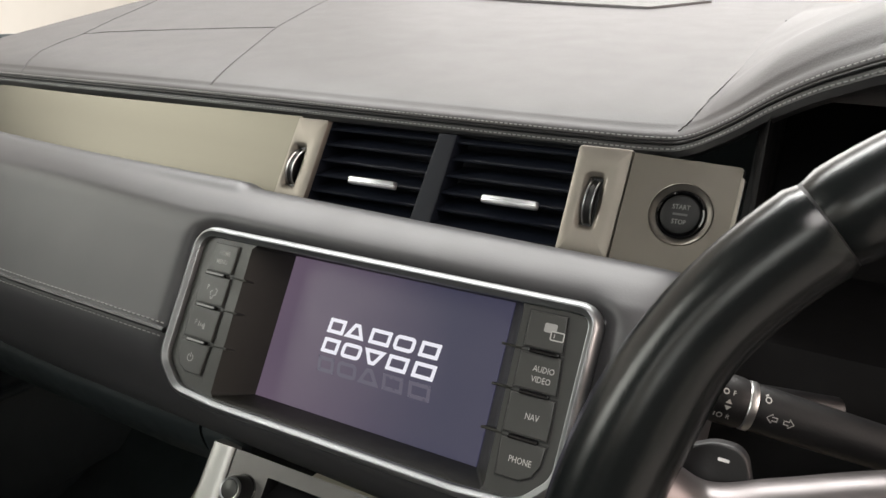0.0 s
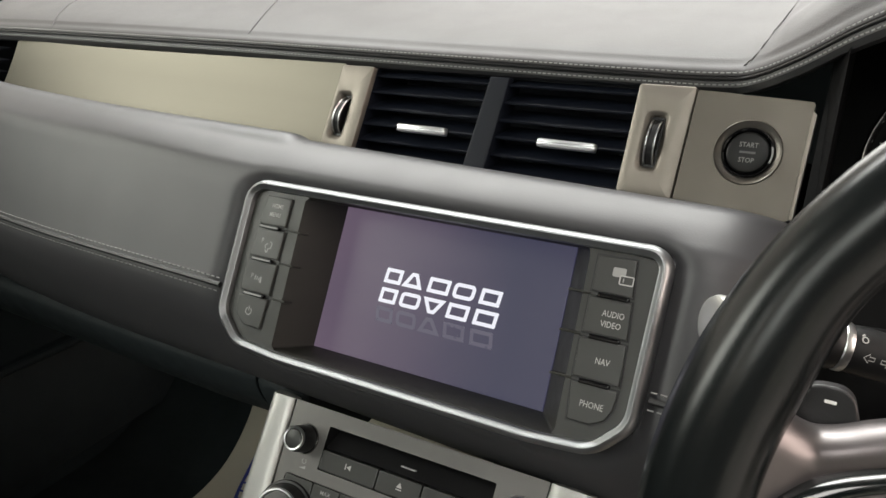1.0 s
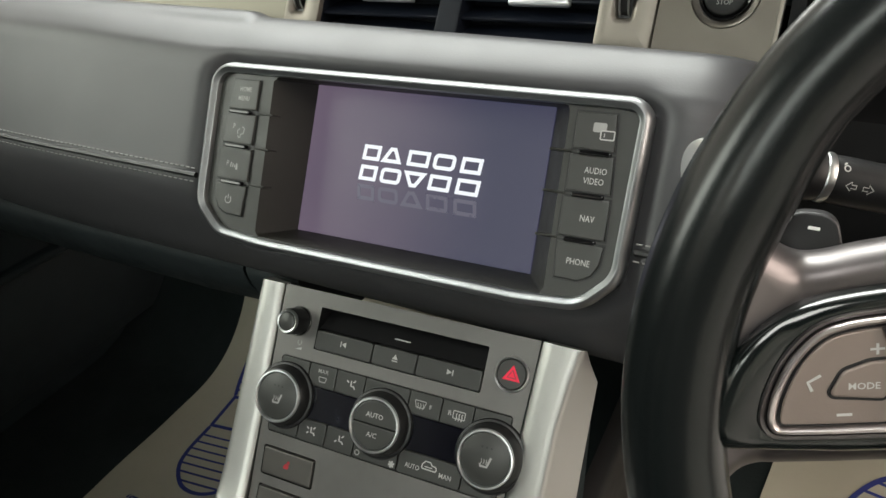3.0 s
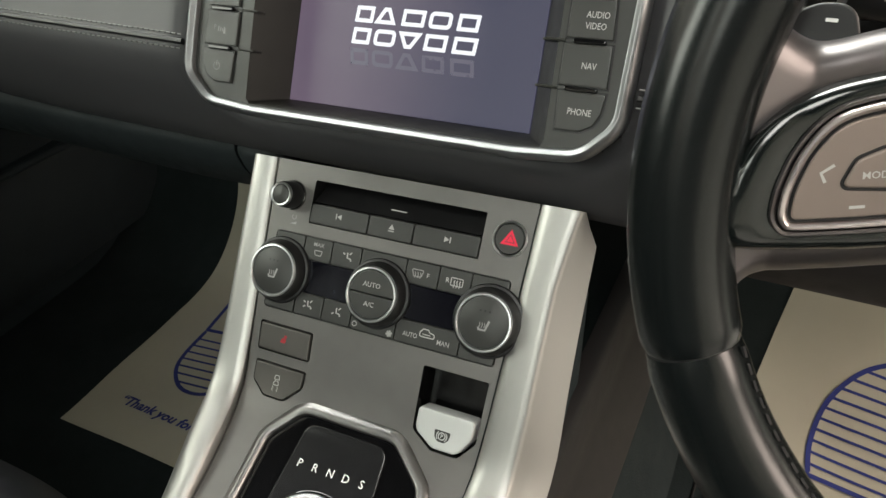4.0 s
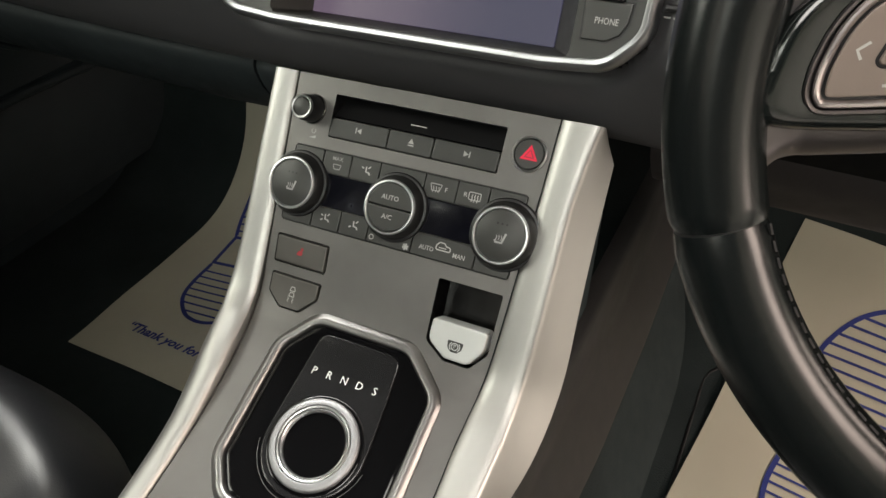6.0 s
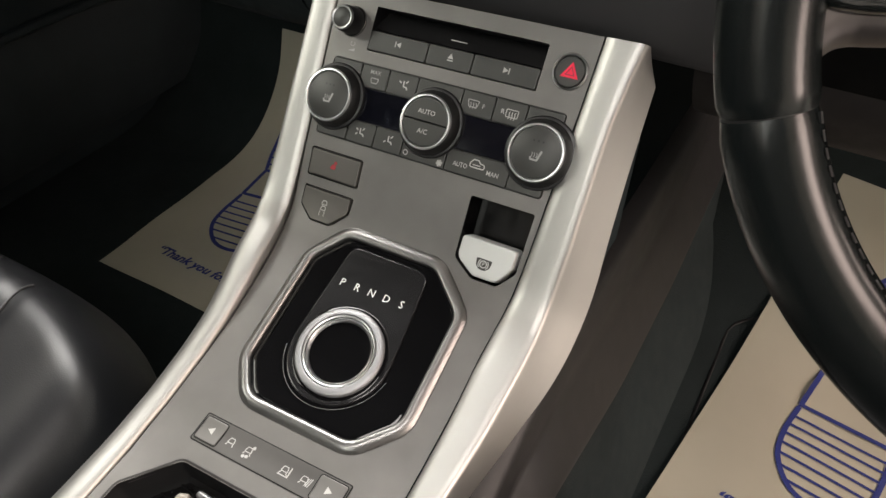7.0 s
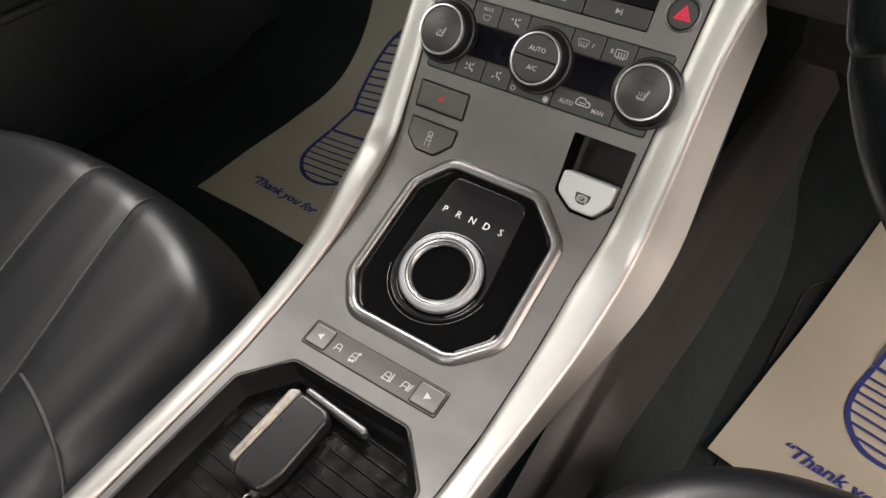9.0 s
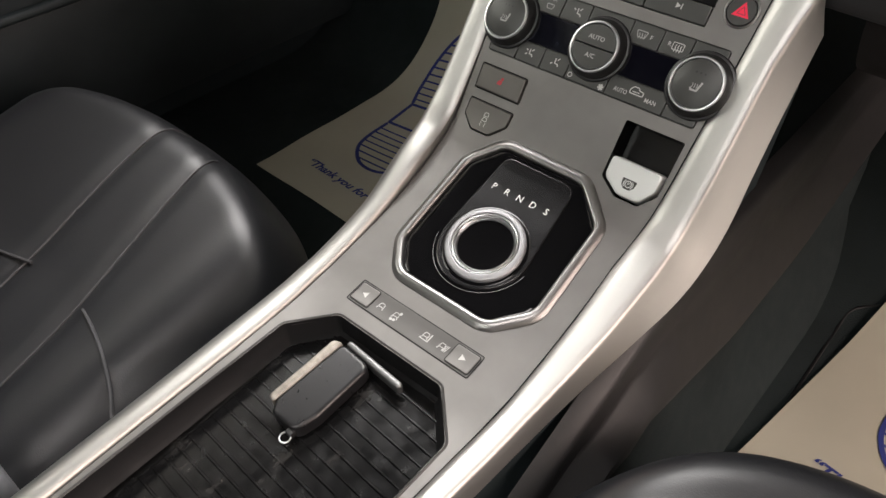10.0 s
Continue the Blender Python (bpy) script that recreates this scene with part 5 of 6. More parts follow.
def build_key():
    k = thing("key_fob", "black car key fob with silver side strip lying in the tray", "key fob")
    a = FLIP(-21, -397, -9)
    b = FLIP(-21, -467, -13)
    along = (b - a).normalized()
    side = Vector((1, 0, 0))
    # turned a little in the tray
    c, s = math.cos(radians(3)), math.sin(radians(3))
    u = (side * c + along * s).normalized()
    w = (along * c - side * s).normalized()
    n = u.cross(w)
    if n.z < 0:
        n = -n

    def kmap(x, y, h):
        return a + (u * x + w * y + n * h) * 0.001
    body = rounded([(-12, 0, 5), (18, 0, 8), (20, 50, 10), (17, 67, 7), (-6, 69, 6), (-12, 60, 5)], 5)
    part("body", cushion(body, -6, 6.0, kmap, 3.0), M_KEY, k, "worn black plastic body")
    part("side_strip", cushion(rounded([(-20.0, 3, 4), (-11.6, -1, 2.2), (-11.6, 64, 2.2), (-18.5, 62, 3)], 4), -5, 5.8, kmap, 2.0), M_STRIPE, k, "scuffed champagne-silver strip")
    for j in range(8):
        part("raised_mark", slab(box2(-16.9, 8 + 6.3 * j, -14.2, 12.2 + 6.3 * j, 0.8), 5, 6.05, kmap, 0.2), M_STRIPE, k)
    part("end_bar", cushion(rounded([(-11, -6.0, 2.4), (42, -6.6, 2.6), (45, -3.4, 2.6), (42, -0.8, 2.6), (-11, -0.8, 2.4)], 4), -4, 4.2, kmap, 2.2), M_ENDBAR, k, "chrome bar across the end")
    part("loop", tube([kmap(13 + 3.9 * math.cos(t), 73.4 + 3.9 * math.sin(t), 0.5) for t in np.linspace(0, 2 * math.pi, 20, endpoint=False)], 0.0007, 8, closed=True), M_CHROME, k, "small steel ring")
    part("loop_lug", slab(rounded([(10, 65.6, 1), (16, 65.6, 1), (16, 71.1, 1), (10, 71.1, 1)], 2), -2, 3, kmap, 0.8), M_BLACK, k)


M_KEY = mat("worn_black_plastic", (0.010, 0.010, 0.011), 0.30, grain=0.05, rough_vary=0.1, vary=0.06, vary_scale=30)
M_ENDBAR = mat("dull_end_bar_metal", (0.20, 0.20, 0.20), 0.42, metal=0.9, vary=0.1, vary_scale=80)
M_STRIPE = mat("champagne_metal", (0.30, 0.275, 0.24), 0.5, metal=0.7, grain=0.5, grain_scale=700, vary=0.25, vary_scale=160)
build_key()


# ---- steering wheel and its column ----
DISH = [(-172, 0), (-164, -0.5), (-158, -3), (-150, -9), (-143, -14), (-60, -45)]


def evenly(points, n):
    """The line through points, cut into n even steps."""
    run = [0.0]
    for p, q in zip(points, points[1:]):
        run.append(run[-1] + (q - p).length)
    return [Vector((np.interp(d, run, [p[0] for p in points]), np.interp(d, run, [p[1] for p in points]))) for d in np.linspace(0, run[-1], n)]


def build_wheel():
    w = thing("steering_wheel", "black leather steering wheel with switch packs on its spokes", "steering wheel")
    cuts = (radians(135), radians(203), radians(337), radians(405))

    def girth(a):
        """Rim thickness: fuller where the spokes run in."""
        k = min(1.0, max(0.0, (math.sin(a) - 0.28) / 0.24))
        return 17.6 - 2.0 * k * k * (3 - 2 * k)

    def rim_at(a):
        r = 192.0 - girth(a)
        return WHEEL(r * math.cos(a), r * math.sin(a), 0)
    for a0, a1, lab in ((cuts[0], cuts[1], ""), (cuts[1], cuts[2], "perforated lower rim"), (cuts[2], cuts[3], ""), (cuts[3], cuts[0] + 2 * math.pi, "")):
        n = 56
        turn = np.linspace(a0 + 0.002, a1 - 0.002, n)
        swell = [girth(a) * 0.001 - 0.0012 * max(0.0, 1 - min(k, n - 1 - k) / 1.2) ** 2 for k, a in enumerate(turn)]
        part("rim_section", tube([rim_at(a) for a in turn], swell, 28), M_WHEEL, w, lab)
    for c in cuts:
        part("rim_seam", tube([rim_at(a) for a in np.linspace(c - 0.006, c + 0.006, 4)], girth(c) * 0.001 - 0.0013, 20), M_BLACK, w)
    th = []
    for a in np.linspace(cuts[1] + 0.01, cuts[2] - 0.01, 90):
        th.append(WHEEL(157.4 * math.cos(a), 157.4 * math.sin(a), 4))
    part("rim_stitching", stitches(th, (0, -0.8, 0.6), 0.0042, 0.0022, 0.0008, 0.0005), M_DARKTHREAD, w, kind="stuff")
    for sgn in (-1, 1):
        def sm(x, y, h=0.0):
            """The spokes fall back from the rim towards the hub."""
            return WHEEL(x if sgn < 0 else -x, y, h + lerp_table(DISH, x))
        rings = []
        for x, top, low in spline([(-172, 44, -68), (-160, 41.5, -62), (-154, 39.5, -54), (-149, 36.8, -46.5), (-144, 35.6, -44.0), (-138, 36.8, -43), (-129, 40.2, -41.4), (-119, 43.5, -39.6), (-100, 50, -36), (-60, 62, -30)], 4):
            front = [(top - d, h) for d, h in ((0, -10), (0.5, -6.0), (1.6, -2.8), (3.4, 0.2), (5.2, 2.2), (7.0, 3.4), (9.0, 4.0), (12, 4.2))]
            front += [(low + d, h) for d, h in ((16, 4.2), (12, 3.8), (8, 2.4), (5, 0.2), (2.4, -2.8), (0.7, -6), (0, -10))]
            rings.append([sm(x, y, h) for y, h in front + [(low + 2, -18), (top - 2, -18)]])
        part("spoke", loft(rings), M_SPOKE, w, "satin dark metal spoke flowing out of the rim")
        pack = [tuple(q) for q in spline([(-66, 37), (-92, 30.3), (-115.6, 23), (-125.5, 19.9), (-133, 16.0), (-137.8, 10.3), (-141.5, 2.2), (-143.5, -7.5), (-143.8, -12.8), (-143.4, -17.6), (-141.4, -20.9), (-138.2, -21.8), (-126, -19.8), (-113, -17.3), (-66, -8)], 3)]
        inlay = spline([(-66, 45.5), (-92, 38.5), (-116.5, 31.6), (-127, 28.4), (-136, 25), (-143.5, 20.8), (-149.3, 16), (-154, 10.5), (-157.6, 4), (-160, -4), (-161.4, -13), (-162.2, -21.5), (-161.6, -26.3), (-159, -29.4), (-154, -31.4), (-144.5, -31.9), (-130, -30.2), (-118, -28.6), (-66, -19)], 5)
        edge, core = evenly(inlay, 90), evenly([Vector(q) for q in inset(pack, -1.0)], 90)
        swell = ((0, -2), (0, 2.0), (0.02, 4.2), (0.06, 6.4), (0.13, 8.6), (0.24, 10.4), (0.4, 11.8), (0.6, 12.4), (0.8, 12.4), (1.0, 11.6), (1.0, 6))
        part("spoke_inlay", loft([[sm(*p.lerp(q, f), h) for p, q in zip(edge, core)] for f, h in swell], closed=False), M_GLOSS2, w, "rounded glossy black inlay")
        part("pack_bead", rim(inset(pack, -3.0), [(0, 9), (0.2, 12.2), (0.9, 13.2), (2.0, 12.9), (2.6, 9)], sm), M_SPOKE, w, "dark satin bead round the ring")
        part("pack_ring", rim(pack, [(-0.2, 10), (-0.2, 13.6), (0.4, 14.5), (1.3, 14.7), (2.1, 14.1), (2.5, 13.0), (2.6, 9)], sm), M_ROSE, w, "bright satin ring round the switches")
        part("pack_gap", slab(shrunk(pack, 2.0), 6, 12.4, sm, 0.1), M_BLACK, w)
        part("pack_face", cushion(shrunk(pack, 3.6), 8, 14.0, sm, 0.7), M_SWITCH, w, "bronze-grey switch face")
        for button in (rounded([(-127.9, -6.2, 1.6), (-120, -5.4, 2), (-111.8, -4.6, 1.6), (-109.2, 9.7, 1.6), (-118.5, 7.4, 7), (-125.4, 3.0, 4)], 5),
                       rounded([(-110.2, -4.5, 1.2), (-72, 2.6, 2), (-72, 20, 3), (-107.6, 10.2, 1.6)], 5)):
            part("button_gap", slab(inset(button, -1.1), 8, 14.2, sm, 0.2), M_BLACK, w)
            part("pack_button", cushion(button, 10.6, 15.2, sm, 1.0), M_SWITCH, w)
        if sgn < 0:
            part("lettering", words("MODE", -118.4, -0.9, 2.3, 15.3, sm, turn=11, bold=0.02), M_SOFT, w)
            part("pictogram", ribbon([(-131.2, 0.6), (-134.4, -2.4), (-132.6, -5.2)], 1.0, 14.2, sm), M_SOFT, w)
            part("pictogram", ribbon([(-124.0, -12.4), (-119.6, -11.5)], 1.0, 14.2, sm), M_SOFT, w)
            part("pictogram", ribbon([(-119.2, 11.3), (-115.2, 12.2)], 0.8, 14.2, sm), M_SOFT, w)
            part("pictogram", ribbon([(-117.6, 13.6), (-116.8, 9.9)], 0.8, 14.2, sm), M_SOFT, w)
    hub = rounded([(-92, 52, 18), (-98, -10, 20), (-70, -62, 20), (70, -62, 20), (98, -10, 20), (92, 52, 18)], 6)
    part("airbag_cover", cushion(inset(hub, 22), -50, -8, WHEEL, 12), M_SPOKE, w, "padded dark airbag cover")
    lower = [[WHEEL(x * k, y, h) for x, h in ((-1, 0), (-0.9, 6), (0.9, 6), (1, 0), (0.9, -8), (-0.9, -8))] for y, k in ((-50, 55), (-100, 46), (-140, 42), (-170, 44))]
    part("lower_spoke", loft(lower), M_SPOKE, w, "satin lower spoke")
    for sgn in (-1, 1):
        pm = lambda x, y, h: WHEEL(x if sgn < 0 else -x, y, h - 34)
        pad = rounded([(-154.5, 43.0, 6), (-156, 20, 4), (-126, 20, 4), (-135.5, 47.6, 7), (-146, 47.2, 12)], 5)
        part("paddle", cushion(pad, -4, 3, pm, 1.1), M_BLACK, w, "black shift paddle")
        part("paddle_mark", flat(box2(-143.6, 41.4, -139.8, 42.6, 0.3), 3.1, pm), M_WHITE, w)


M_SPOKE = mat("satin_spoke", (0.125, 0.115, 0.115), 0.38, metal=0.85, grain=0.02, vary=0.05)
M_GLOSS2 = mat("gloss_inlay", (0.004, 0.006, 0.0055), 0.17, coat=0.3, rough_vary=0.03)
M_ROSE = mat("satin_ring", (0.66, 0.61, 0.60), 0.34, metal=1.0, vary=0.03)
build_wheel()


M_LEVER = mat("lever_satin_silver", (0.72, 0.72, 0.70), 0.32, metal=0.9, vary=0.04)


def build_column():
    col = thing("steering_column", "black plastic steering column shroud", "steering column")
    rings = []
    for y, hw, hh, zc in ((0.02, 0.05, 0.035, 0.64), (0.06, 0.055, 0.045, 0.625), (0.12, 0.06, 0.05, 0.605), (0.22, 0.065, 0.05, 0.58)):
        o = rounded([(-hw, -hh, 0.02), (hw, -hh, 0.02), (hw, hh, 0.02), (-hw, hh, 0.02)], 5)
        rings.append([(0.3745 + x, y, zc + z) for x, z in o])
    part("shroud", loft(rings), M_BLACK, col)
    st = thing("indicator_stalk", "black indicator stalk with white light and arrow marks", "stalk")
    a, b = Vector((0.3251, 0.1038, 0.6594)), Vector((0.2082, 0.0741, 0.6812))
    d = (b - a).normalized()
    part("barrel", tube([a + d * t for t in (0, 0.03, 0.060, 0.088, 0.0945)], [0.0080, 0.0085, 0.0092, 0.0098, 0.0095], 24), M_BLACK, st)
    part("ring", tube([a + d * t for t in (0.0945, 0.0952, 0.0975, 0.098)], [0.0097, 0.0102, 0.0102, 0.0097], 28), M_CHROME, st, "thin chrome ring")
    part("tip", tube([a + d * t for t in (0.098, 0.100, 0.111, 0.1145, 0.1160)], [0.0098, 0.0104, 0.0106, 0.0092, 0.006], 24), M_BLACK, st, "twist end with light marks")
    n = Vector((0, -1, 0.45)).normalized()
    n = (n - d * n.dot(d)).normalized()
    across = -d
    up = n.cross(across)
    if up.z < 0:
        up = -up
    def smap(x, y, h):
        lift = math.sqrt(max(0.0, 0.0101 ** 2 - (y * 0.001) ** 2))
        return a + d * 0.090 + across * (x * 0.001) + up * (y * 0.001) + n * (lift + 0.0002)
    for x, s in ((1.3, -1), (7.6, 1)):
        arrow = [(x - s * 1.9, 0.7 - 1.5), (x - s * 1.9, -0.7 - 1.5), (x, -0.7 - 1.5), (x, -1.8 - 1.5), (x + s * 2.0, -1.5), (x, 1.8 - 1.5), (x, 0.7 - 1.5)]
        part("pictogram", ribbon(arrow, 0.4, 0, smap, closed=True), M_SOFT, st)
    part("pictogram", rim(disc2(-1.4, 5.0, 1.3, 14), [(0, 0), (0.45, 0)], smap), M_SOFT, st)
    part("pictogram", ribbon([(-2.6, 6.2), (-1.6, 7.0)], 0.6, 0, smap), M_SOFT, st)
    def tmap(x, y, h):
        lift = math.sqrt(max(0.0, 0.0108 ** 2 - (y * 0.001) ** 2))
        return a + d * 0.110 + across * (x * 0.001) + up * (y * 0.001) + n * (lift + 0.0002)
    for txt, y in (("F", 3.6), ("R", -6.2)):
        part("lettering", words(txt, 5.6, y, 1.9, 0, tmap), M_SOFT, st)
        part("pictogram", rim(disc2(2.4, y, 1.2, 12), [(0, 0), (0.45, 0)], tmap), M_SOFT, st)
        part("pictogram", ribbon([(0.4, y - 0.8), (0.4, y + 0.8)], 0.5, 0, tmap), M_SOFT, st)
    part("pictogram", flat([(3.0, -1.8), (5.6, -1.8), (4.3, -3.6)], 0, tmap), M_SOFT, st)
    part("pictogram", flat([(3.0, -0.8), (5.6, -0.8), (4.3, 1.0)], 0, tmap), M_SOFT, st)
    # silver rounded tip of the column lever beside the screen
    lev = thing("column_lever", "column lever with a round polished silver end", "lever")
    p0, p1 = Vector((0.2675, 0.1675, 0.6425)), Vector((0.1925, 0.1055, 0.6625))
    part("stem", tube([p0, p0.lerp(p1, 0.5), p1], [0.006, 0.007, 0.009], 14), M_BLACK, lev)
    e = (p1 - p0).normalized()
    part("end_cap", tube([p1 + e * t for t in (0, 0.001, 0.0045, 0.0055, 0.0065, 0.0115, 0.0135, 0.0143, 0.0139, 0.0131)], [0.0105, 0.0118, 0.0120, 0.0108, 0.0126, 0.0132, 0.0124, 0.0106, 0.0088, 0.002], 28), M_LEVER, lev, "polished silver cap")


build_column()


def build_cluster():
    c = thing("instrument_cluster", "dark instrument cluster under the dash hood", "instrument cluster")
    m = plane_map((0.3745, 0.285, 0.705), 15)
    part("backing", slab(rounded([(-172, -50, 8), (172, -50, 8), (165, 75, 20), (-165, 75, 20)], 4), -20, -6, m, 2), M_CLUSTER, c)
    for x in (-82, 82):
        part("dial_ring", turned(x, -4, [(68, -6), (68, 4), (66.5, 5.5), (64.8, 4), (63, -5)], m, 64), M_DIALRING, c, "dark satin dial ring")
        part("dial_face", turned(x, -4, [(63.5, -6), (63.5, -4.8), (0, -4.8)], m, 64), M_CLUSTER, c)
        for k in range(25):
            a = radians(225 - k * 11.25)
            part("tick", ribbon([(x + 54 * math.cos(a), -4 + 54 * math.sin(a)), (x + 60 * math.cos(a), -4 + 60 * math.sin(a))], 1.2 if k % 3 == 0 else 0.7, -4.6, m), M_DIM, c)
    part("hood_side", loft([[(0.2035, 0.20, 0.66), (0.2035, 0.30, 0.66), (0.2035, 0.30, 0.765), (0.2035, 0.232, 0.768)], [(0.211, 0.20, 0.66), (0.211, 0.30, 0.66), (0.211, 0.30, 0.782), (0.211, 0.205, 0.778)]]), M_CLUSTER, c)


M_DIALRING = mat("dark_dial_ring", (0.40, 0.40, 0.40), 0.22, metal=1.0)
build_cluster()


# ---- footwells ----
def build_mat(origin, turn, name_label, foot_turn, text_size):
    paper = thing("paper_mat", name_label, "paper floor mat", "paper mats")
    c, s = math.cos(radians(turn)), math.sin(radians(turn))
    def pm(x, y, h=0.0):
        gx = origin[0] + (x * c - y * s) * 0.001
        gl = origin[1] + (x * s + y * c) * 0.001
        yy, zz = floor_line(gl)
        ruck = 0.0012 * math.sin(gx * 31 + gl * 17) + 0.0009 * math.sin(gl * 43 - gx * 11)
        return Vector((gx, yy, zz + 0.0045 + ruck + h * 0.001))
    rows = [[pm(x, y, 0) for x in np.linspace(0, 410, 40)] for y in np.linspace(-8, 480, 60)]
    part("sheet", loft(rows, closed=False), M_PAPER, paper, "creased cream paper")
    h = 0.9
    for mirror, cx in ((1, 128), (-1, 282)):
        fc, fs = math.cos(radians(foot_turn * mirror)), math.sin(radians(foot_turn * mirror))

        def fp(x, y):
            x, y = mirror * x, y - 100
            return (cx + x * fc - y * fs, 100 + x * fs + y * fc)
        heel = spline([(-47, 205), (-50, 160), (-44, 125), (-22, 98), (6, 92), (32, 104), (46, 135), (48, 205)], 6)
        toe = spline([(-43, 262), (-52, 300), (-50, 350), (-28, 395), (8, 418), (44, 408), (62, 370), (62, 318), (50, 262)], 6)
        for o in (heel, toe):
            part("print_outline", ribbon([fp(*p) for p in o], 5.5, h, pm, closed=True), M_BLUE, paper)
        part("print_outline", ribbon([fp(-47, 205), fp(-43, 262)], 5.5, h, pm), M_BLUE, paper)
        part("print_outline", ribbon([fp(48, 205), fp(50, 262)], 5.5, h, pm), M_BLUE, paper)
        lines = []
        for o in (heel, toe):
            ys = [p[1] for p in o]
            y = min(ys) + 13
            while y < max(ys) - 6:
                xs = []
                n = len(o)
                for i in range(n):
                    a, b = o[i - 1], o[i]
                    if (a[1] - y) * (b[1] - y) < 0:
                        xs.append(a[0] + (b[0] - a[0]) * (y - a[1]) / (b[1] - a[1]))
                if len(xs) >= 2:
                    x0, x1 = min(xs), max(xs)
                    lines.append(ribbon([fp(x0 + (x1 - x0) * k / 6, y) for k in range(7)], 3.2, h, pm))
                y += 13.5
        for l in lines:
            part("print_stripe", l, M_BLUE, paper)
    for txt, x, y in (("\u201cThank you for", 48 + 4.5 * text_size, 56),):
        bm = words(txt, x + 4, y - 8, text_size * 1.04, h, pm, shear=0.28, wide=1.02, bold=0.042)
        part("lettering", bm, M_BLUE, paper)


build_mat((-0.526, 0.108), 0, "cream paper floor mat with blue shoe prints, on the passenger carpet", 8, 13.0)
build_mat((0.207, 0.128), -8, "cream paper floor mat with blue shoe prints, on the driver's carpet", 0, 14.5)


def build_floor_mat():
    """Carpet mat with a bound edge, under the driver's paper."""
    m = thing("floor_mat", "black carpet floor mat with a bound edge in the driver's footwell", "floor mat")
    o = rounded([(0.2195, -0.12, 0.02), (0.60, -0.12, 0.02), (0.60, 0.50, 0.03), (0.30, 0.455, 0.03), (0.2195, 0.395, 0.03)], 8)
    o = [(p.x, p.y) for p in evenly([Vector(q) for q in o + o[:1]], 160)[:-1]]
    def lie(x, l, h):
        y, z = floor_line(l)
        return Vector((x, y, z + h))
    ls = [l for _, l in o]
    cuts = [min(ls) + 0.02 * k for k in range(1, int((max(ls) - min(ls)) / 0.02) + 1)]
    part("carpet_face", filled(o, [], lambda x, l, h: lie(x, l, 0.0005), cuts), M_CARPET, m, "short black pile")
    part("binding", tube([lie(x, l, -0.0006) for x, l in o], 0.0020, 8, closed=True), M_BLACK, m, "stitched black edge binding")


build_floor_mat()


def build_tunnel():
    t = thing("tunnel_trim", "dark grey trim along the driver's side of the tunnel", "side trim")
    rings, low = [], []
    for y in np.linspace(-0.24, 0.50, 30):
        top = 0.335 - 0.55 * max(0.0, 0.04 - y) ** 1.1
        bot = 0.205 + 0.30 * max(0.0, 0.13 - y) * (1 if y > -0.05 else 0.6) + 0.25 * max(0.0, y - 0.28)
        bot = min(bot, top - 0.035)
        rings.append([(0.118, y, top + 0.012), (0.130, y, top + 0.006), (0.1340, y, top), (0.1350, y, top - 0.42 * (top - bot)), (0.1385, y, top - 0.52 * (top - bot)), (0.1575, y, bot + 0.006), (0.1590, y, bot), (0.150, y, bot - 0.006), (0.118, y, bot - 0.004)])
        low.append([(0.130, y, bot), (0.147, y, bot - 0.008), (0.160, y, 0.14), (0.186, y, 0.085), (0.196, y, 0.058), (0.12, y, 0.058)])
    part("upper_panel", loft(rings), M_TUNNEL, t)
    part("carpet_side", loft(low), M_CARPET, t, "black carpeted lower side")


build_tunnel()


# ---- seats ----
def seat_surface(cx, half, front, top, fall):
    def z(x, d):
        u = abs(x - cx) / half
        nose = 0.085 * max(0.0, 1 - d / 0.075) ** 2.2
        edge = 0.115 * max(0.0, (u - 0.50) / 0.50) ** 3.4
        puff = 0.004 * math.sin(min(1.0, d / 0.22) * math.pi) * (1 - u * u)
        return top - fall * max(0.0, d - 0.05) - nose - edge + puff
    return z


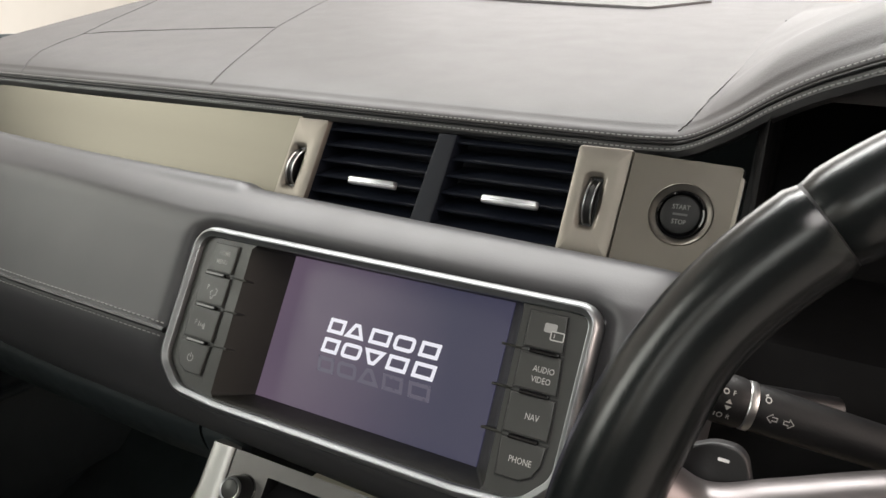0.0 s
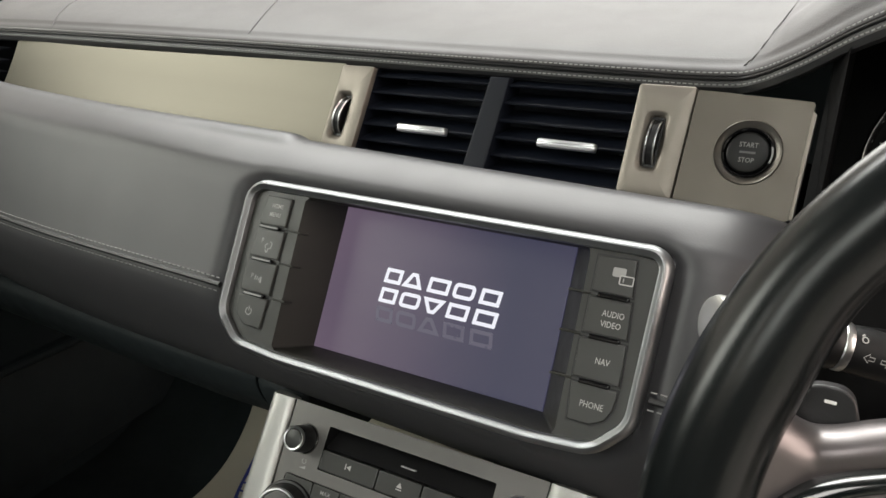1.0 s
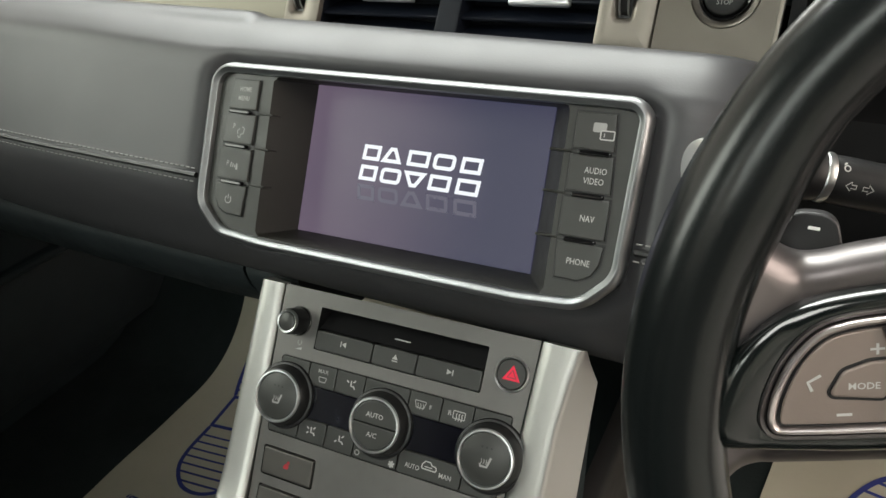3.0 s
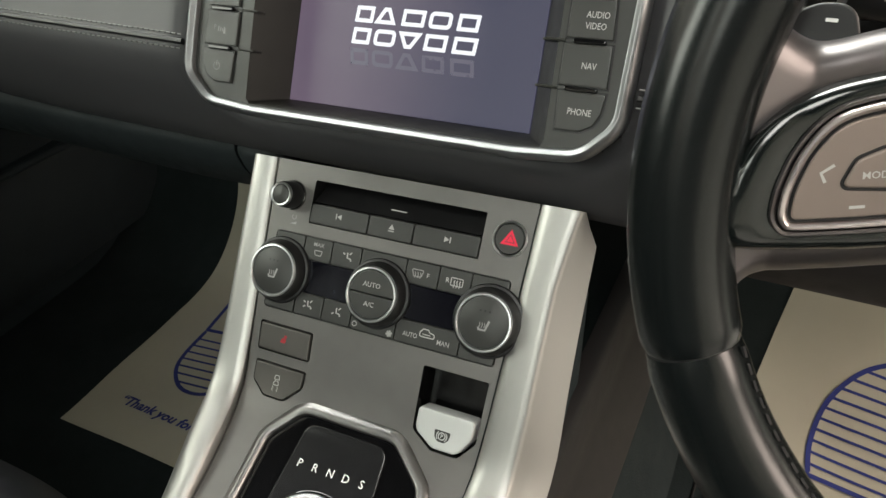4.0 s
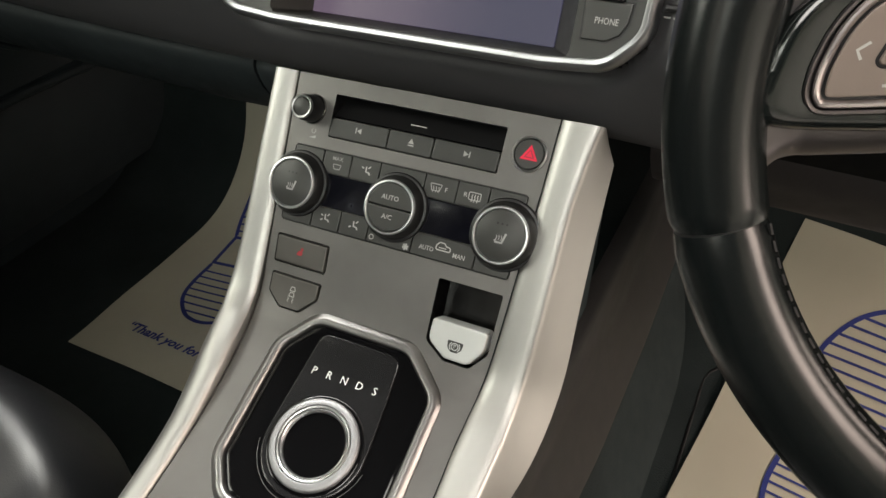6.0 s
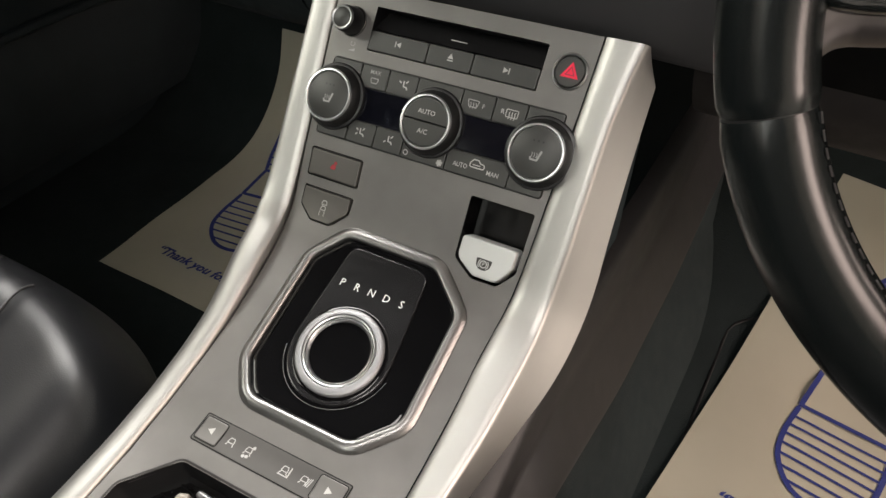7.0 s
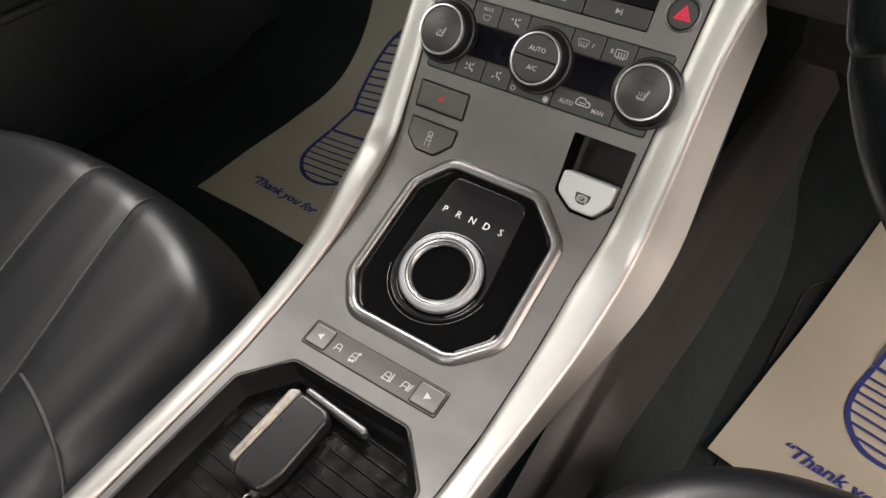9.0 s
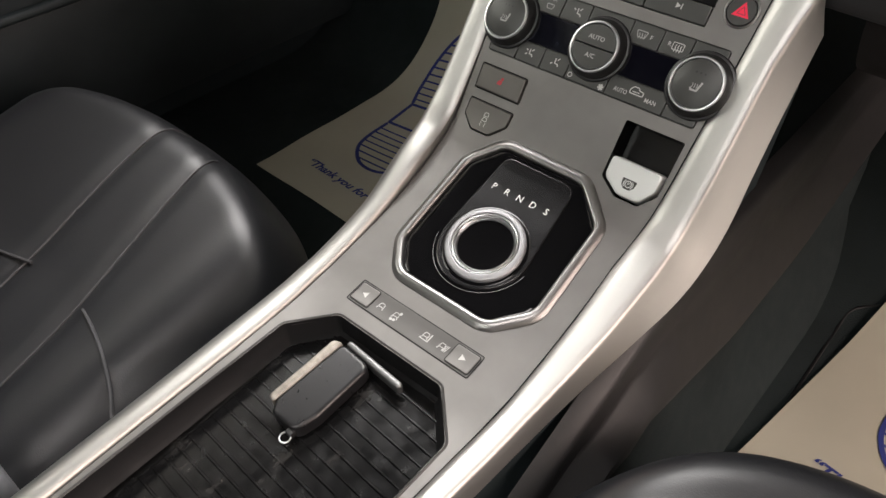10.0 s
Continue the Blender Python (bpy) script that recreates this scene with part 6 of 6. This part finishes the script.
def build_seat(cx, half, front, top, fall, corner, power, label, seams, insert):
    seat = thing("front_seat", label, "car seat", "front seats")
    f = seat_surface(cx, half, front, top, fall)

    def at(x, d, lift=0.0):
        u = min(1.0, abs(x - cx) / half)
        return Vector((x, front - corner * u ** power - d, f(x, d) + lift))

    grooves = [spline(line, 8) for line in seams]

    def dent(x, d):
        """How far the seams pull the leather in."""
        best = 1.0
        for g in grooves:
            for q in g:
                best = min(best, math.hypot(x - q[0], d - q[1]))
        return 0.0030 * math.exp(-(best / 0.008) ** 2)
    xs = cx + half * np.sin(np.linspace(-math.pi / 2, math.pi / 2, 90))
    ds = [0.0, 0.002, 0.005, 0.009, 0.014, 0.02, 0.027, 0.035] + [0.043 + 0.0075 * k for k in range(40)] + [0.37, 0.42, 0.48]
    rows = [[at(x, d, -dent(x, d)) for x in xs] for d in ds]
    skirt = [Vector((p.x, p.y - 0.004, p.z - 0.09)) for p in rows[0]]
    part("cushion", loft([skirt] + rows, closed=False), M_SEAT, seat, "smooth black leather cushion")
    for g in grooves[:2]:
        part("seam_piping", tube([at(q[0], q[1], -0.0016) for q in g], 0.0012, 6), M_PIPING, seat, "thin grey piping seam")
    for line in insert:
        part("seam_piping", tube([at(x, d, 0.0012) for x, d in spline(line, 8)], 0.0016, 8), M_PIPING, seat, "raised grey piping")
    part("plinth", loft([[(cx - half * 0.86, front - 0.10, z), (cx + half * 0.86, front - 0.10, z), (cx + half * 0.86, front - 0.50, z), (cx - half * 0.86, front - 0.50, z)] for z in (0.07, top - 0.09)]), M_BLACK, seat, "black plastic seat base")
    for sgn in (-1, 1):
        x = cx + sgn * half * 0.90
        valance = [[(x + sgn * w, y, z) for w, z in ((0.0, top - 0.20), (0.012, top - 0.19), (0.016, top - 0.12 - 0.06 * max(0, front - y - 0.2)), (0.008, top - 0.085 - 0.10 * max(0, front - y - 0.15)), (0.0, top - 0.09 - 0.1 * max(0, front - y - 0.15)))] for y in np.linspace(front - 0.16, front - 0.52, 9)]
        part("valance", loft(valance), M_BLACK, seat, "black plastic side valance")
    back = []
    for k in range(11):
        z = top - 0.13 + 0.72 * k / 10
        y = front - 0.50 - 0.17 * k / 10
        w = half * (0.98 - 0.30 * max(0, (k - 6) / 4))
        o = rounded([(-w, -0.10, 0.05), (w, -0.10, 0.05), (w, 0.03, 0.05), (0, 0.0, 0.1), (-w, 0.03, 0.05)], 4)
        back.append([(cx + x, y + yy, z) for x, yy in o])
    part("backrest", loft(back), M_SEAT, seat, "black leather backrest")
    rest = []
    for k in range(7):
        t = k / 6
        w = 0.125 * (0.75 + 0.25 * math.sin(math.pi * t))
        o = rounded([(-w, -0.06, 0.03), (w, -0.06, 0.03), (w, 0.045, 0.03), (-w, 0.045, 0.03)], 4)
        rest.append([(cx + x, front - 0.675 - 0.03 * t + yy * (0.6 + 0.4 * math.sin(math.pi * t)), top + 0.62 + 0.19 * t) for x, yy in o])
    part("headrest", loft(rest), M_SEAT, seat, "black leather headrest")


M_PIPING = mat("seat_piping", (0.045, 0.045, 0.048), 0.5)
build_seat(-0.370, 0.250, -0.03, 0.290, 0.24, 0.09, 2.6, "black leather passenger seat with grey piped seams", [
    [(-0.380, 0.030), (-0.374, 0.10), (-0.350, 0.225), (-0.340, 0.30)], [(-0.304, 0.045), (-0.292, 0.10), (-0.258, 0.235), (-0.245, 0.33)], [(-0.145, 0.085), (-0.149, 0.092), (-0.162, 0.152), (-0.175, 0.207)]],
    [[(-0.252, 0.216), (-0.226, 0.2126), (-0.190, 0.2077), (-0.171, 0.2063), (-0.157, 0.2086)], [(-0.42, 0.249), (-0.377, 0.240), (-0.341, 0.229)]])
build_seat(0.385, 0.262, 0.020, 0.321, 0.20, 0.15, 3.0, "black leather driver's seat with a rounded front corner", [], [])


def build_buckle():
    b = thing("belt_buckle", "grey plastic seat belt buckle beside the passenger seat", "belt buckle")
    rings = []
    for z, k in ((0.17, 0.9), (0.235, 1.0), (0.252, 1.0), (0.259, 0.93), (0.263, 0.80)):
        o = rounded([(-0.026 * k, -0.013 * k, 0.009), (0.026 * k, -0.013 * k, 0.009), (0.026 * k, 0.013 * k, 0.009), (-0.026 * k, 0.013 * k, 0.009)], 5)
        rings.append([(-0.158 + x, -0.384 + y, z) for x, y in o])
    part("housing", loft(rings), M_BUCKLE, b)
    part("slot", loft([[(-0.158 + x, -0.384 + y, z) for x, y in ((-0.017, -0.003), (0.017, -0.003), (0.017, 0.003), (-0.017, 0.003))] for z in (0.255, 0.2634)]), M_BLACK, b, "dark tongue slot")


M_BUCKLE = mat("buckle_plastic", (0.10, 0.10, 0.105), 0.35, grain=0.1)
build_buckle()


# ---- passenger door lining ----
def build_door():
    d = thing("door_lining", "black moulded passenger door lining with a map pocket", "door lining")
    rings = []
    for y in np.linspace(-0.55, 0.60, 24):
        k = 1 - 0.35 * max(0.0, (y - 0.30) / 0.30) ** 2
        rings.append([(-0.739, y, 0.10), (-0.705 - 0.02 * (1 - k), y, 0.11), (-0.690 - 0.03 * (1 - k), y, 0.17), (-0.692 - 0.03 * (1 - k), y, 0.27), (-0.700 - 0.03 * (1 - k), y, 0.295), (-0.715, y, 0.297), (-0.722, y, 0.34), (-0.722, y, 0.47), (-0.700, y, 0.52), (-0.695, y, 0.54), (-0.705, y, 0.556), (-0.728, y, 0.60), (-0.735, y, 0.74), (-0.739, y, 0.745)])
    part("panel", loft(rings), M_LINING, d)
    lip = [(-0.694, y, 0.298 - 0.02 * max(0.0, (y - 0.2) / 0.3) ** 2) for y in np.linspace(-0.40, 0.46, 30)]
    part("pocket_lip", tube(lip, 0.006, 10), M_LINING, d, "rounded lip of the map pocket")
    ring = [(-0.716, 0.34 + 0.075 * math.cos(a), 0.40 + 0.06 * math.sin(a)) for a in np.linspace(0, 2 * math.pi, 40, endpoint=False)]
    part("speaker_ring", tube(ring, 0.005, 8, closed=True), M_LINING, d, "raised ring round the door speaker")


M_LINING = mat("door_lining_plastic", (0.0235, 0.0300, 0.0330), 0.5, grain=0.15, spec=0.2)
build_door()
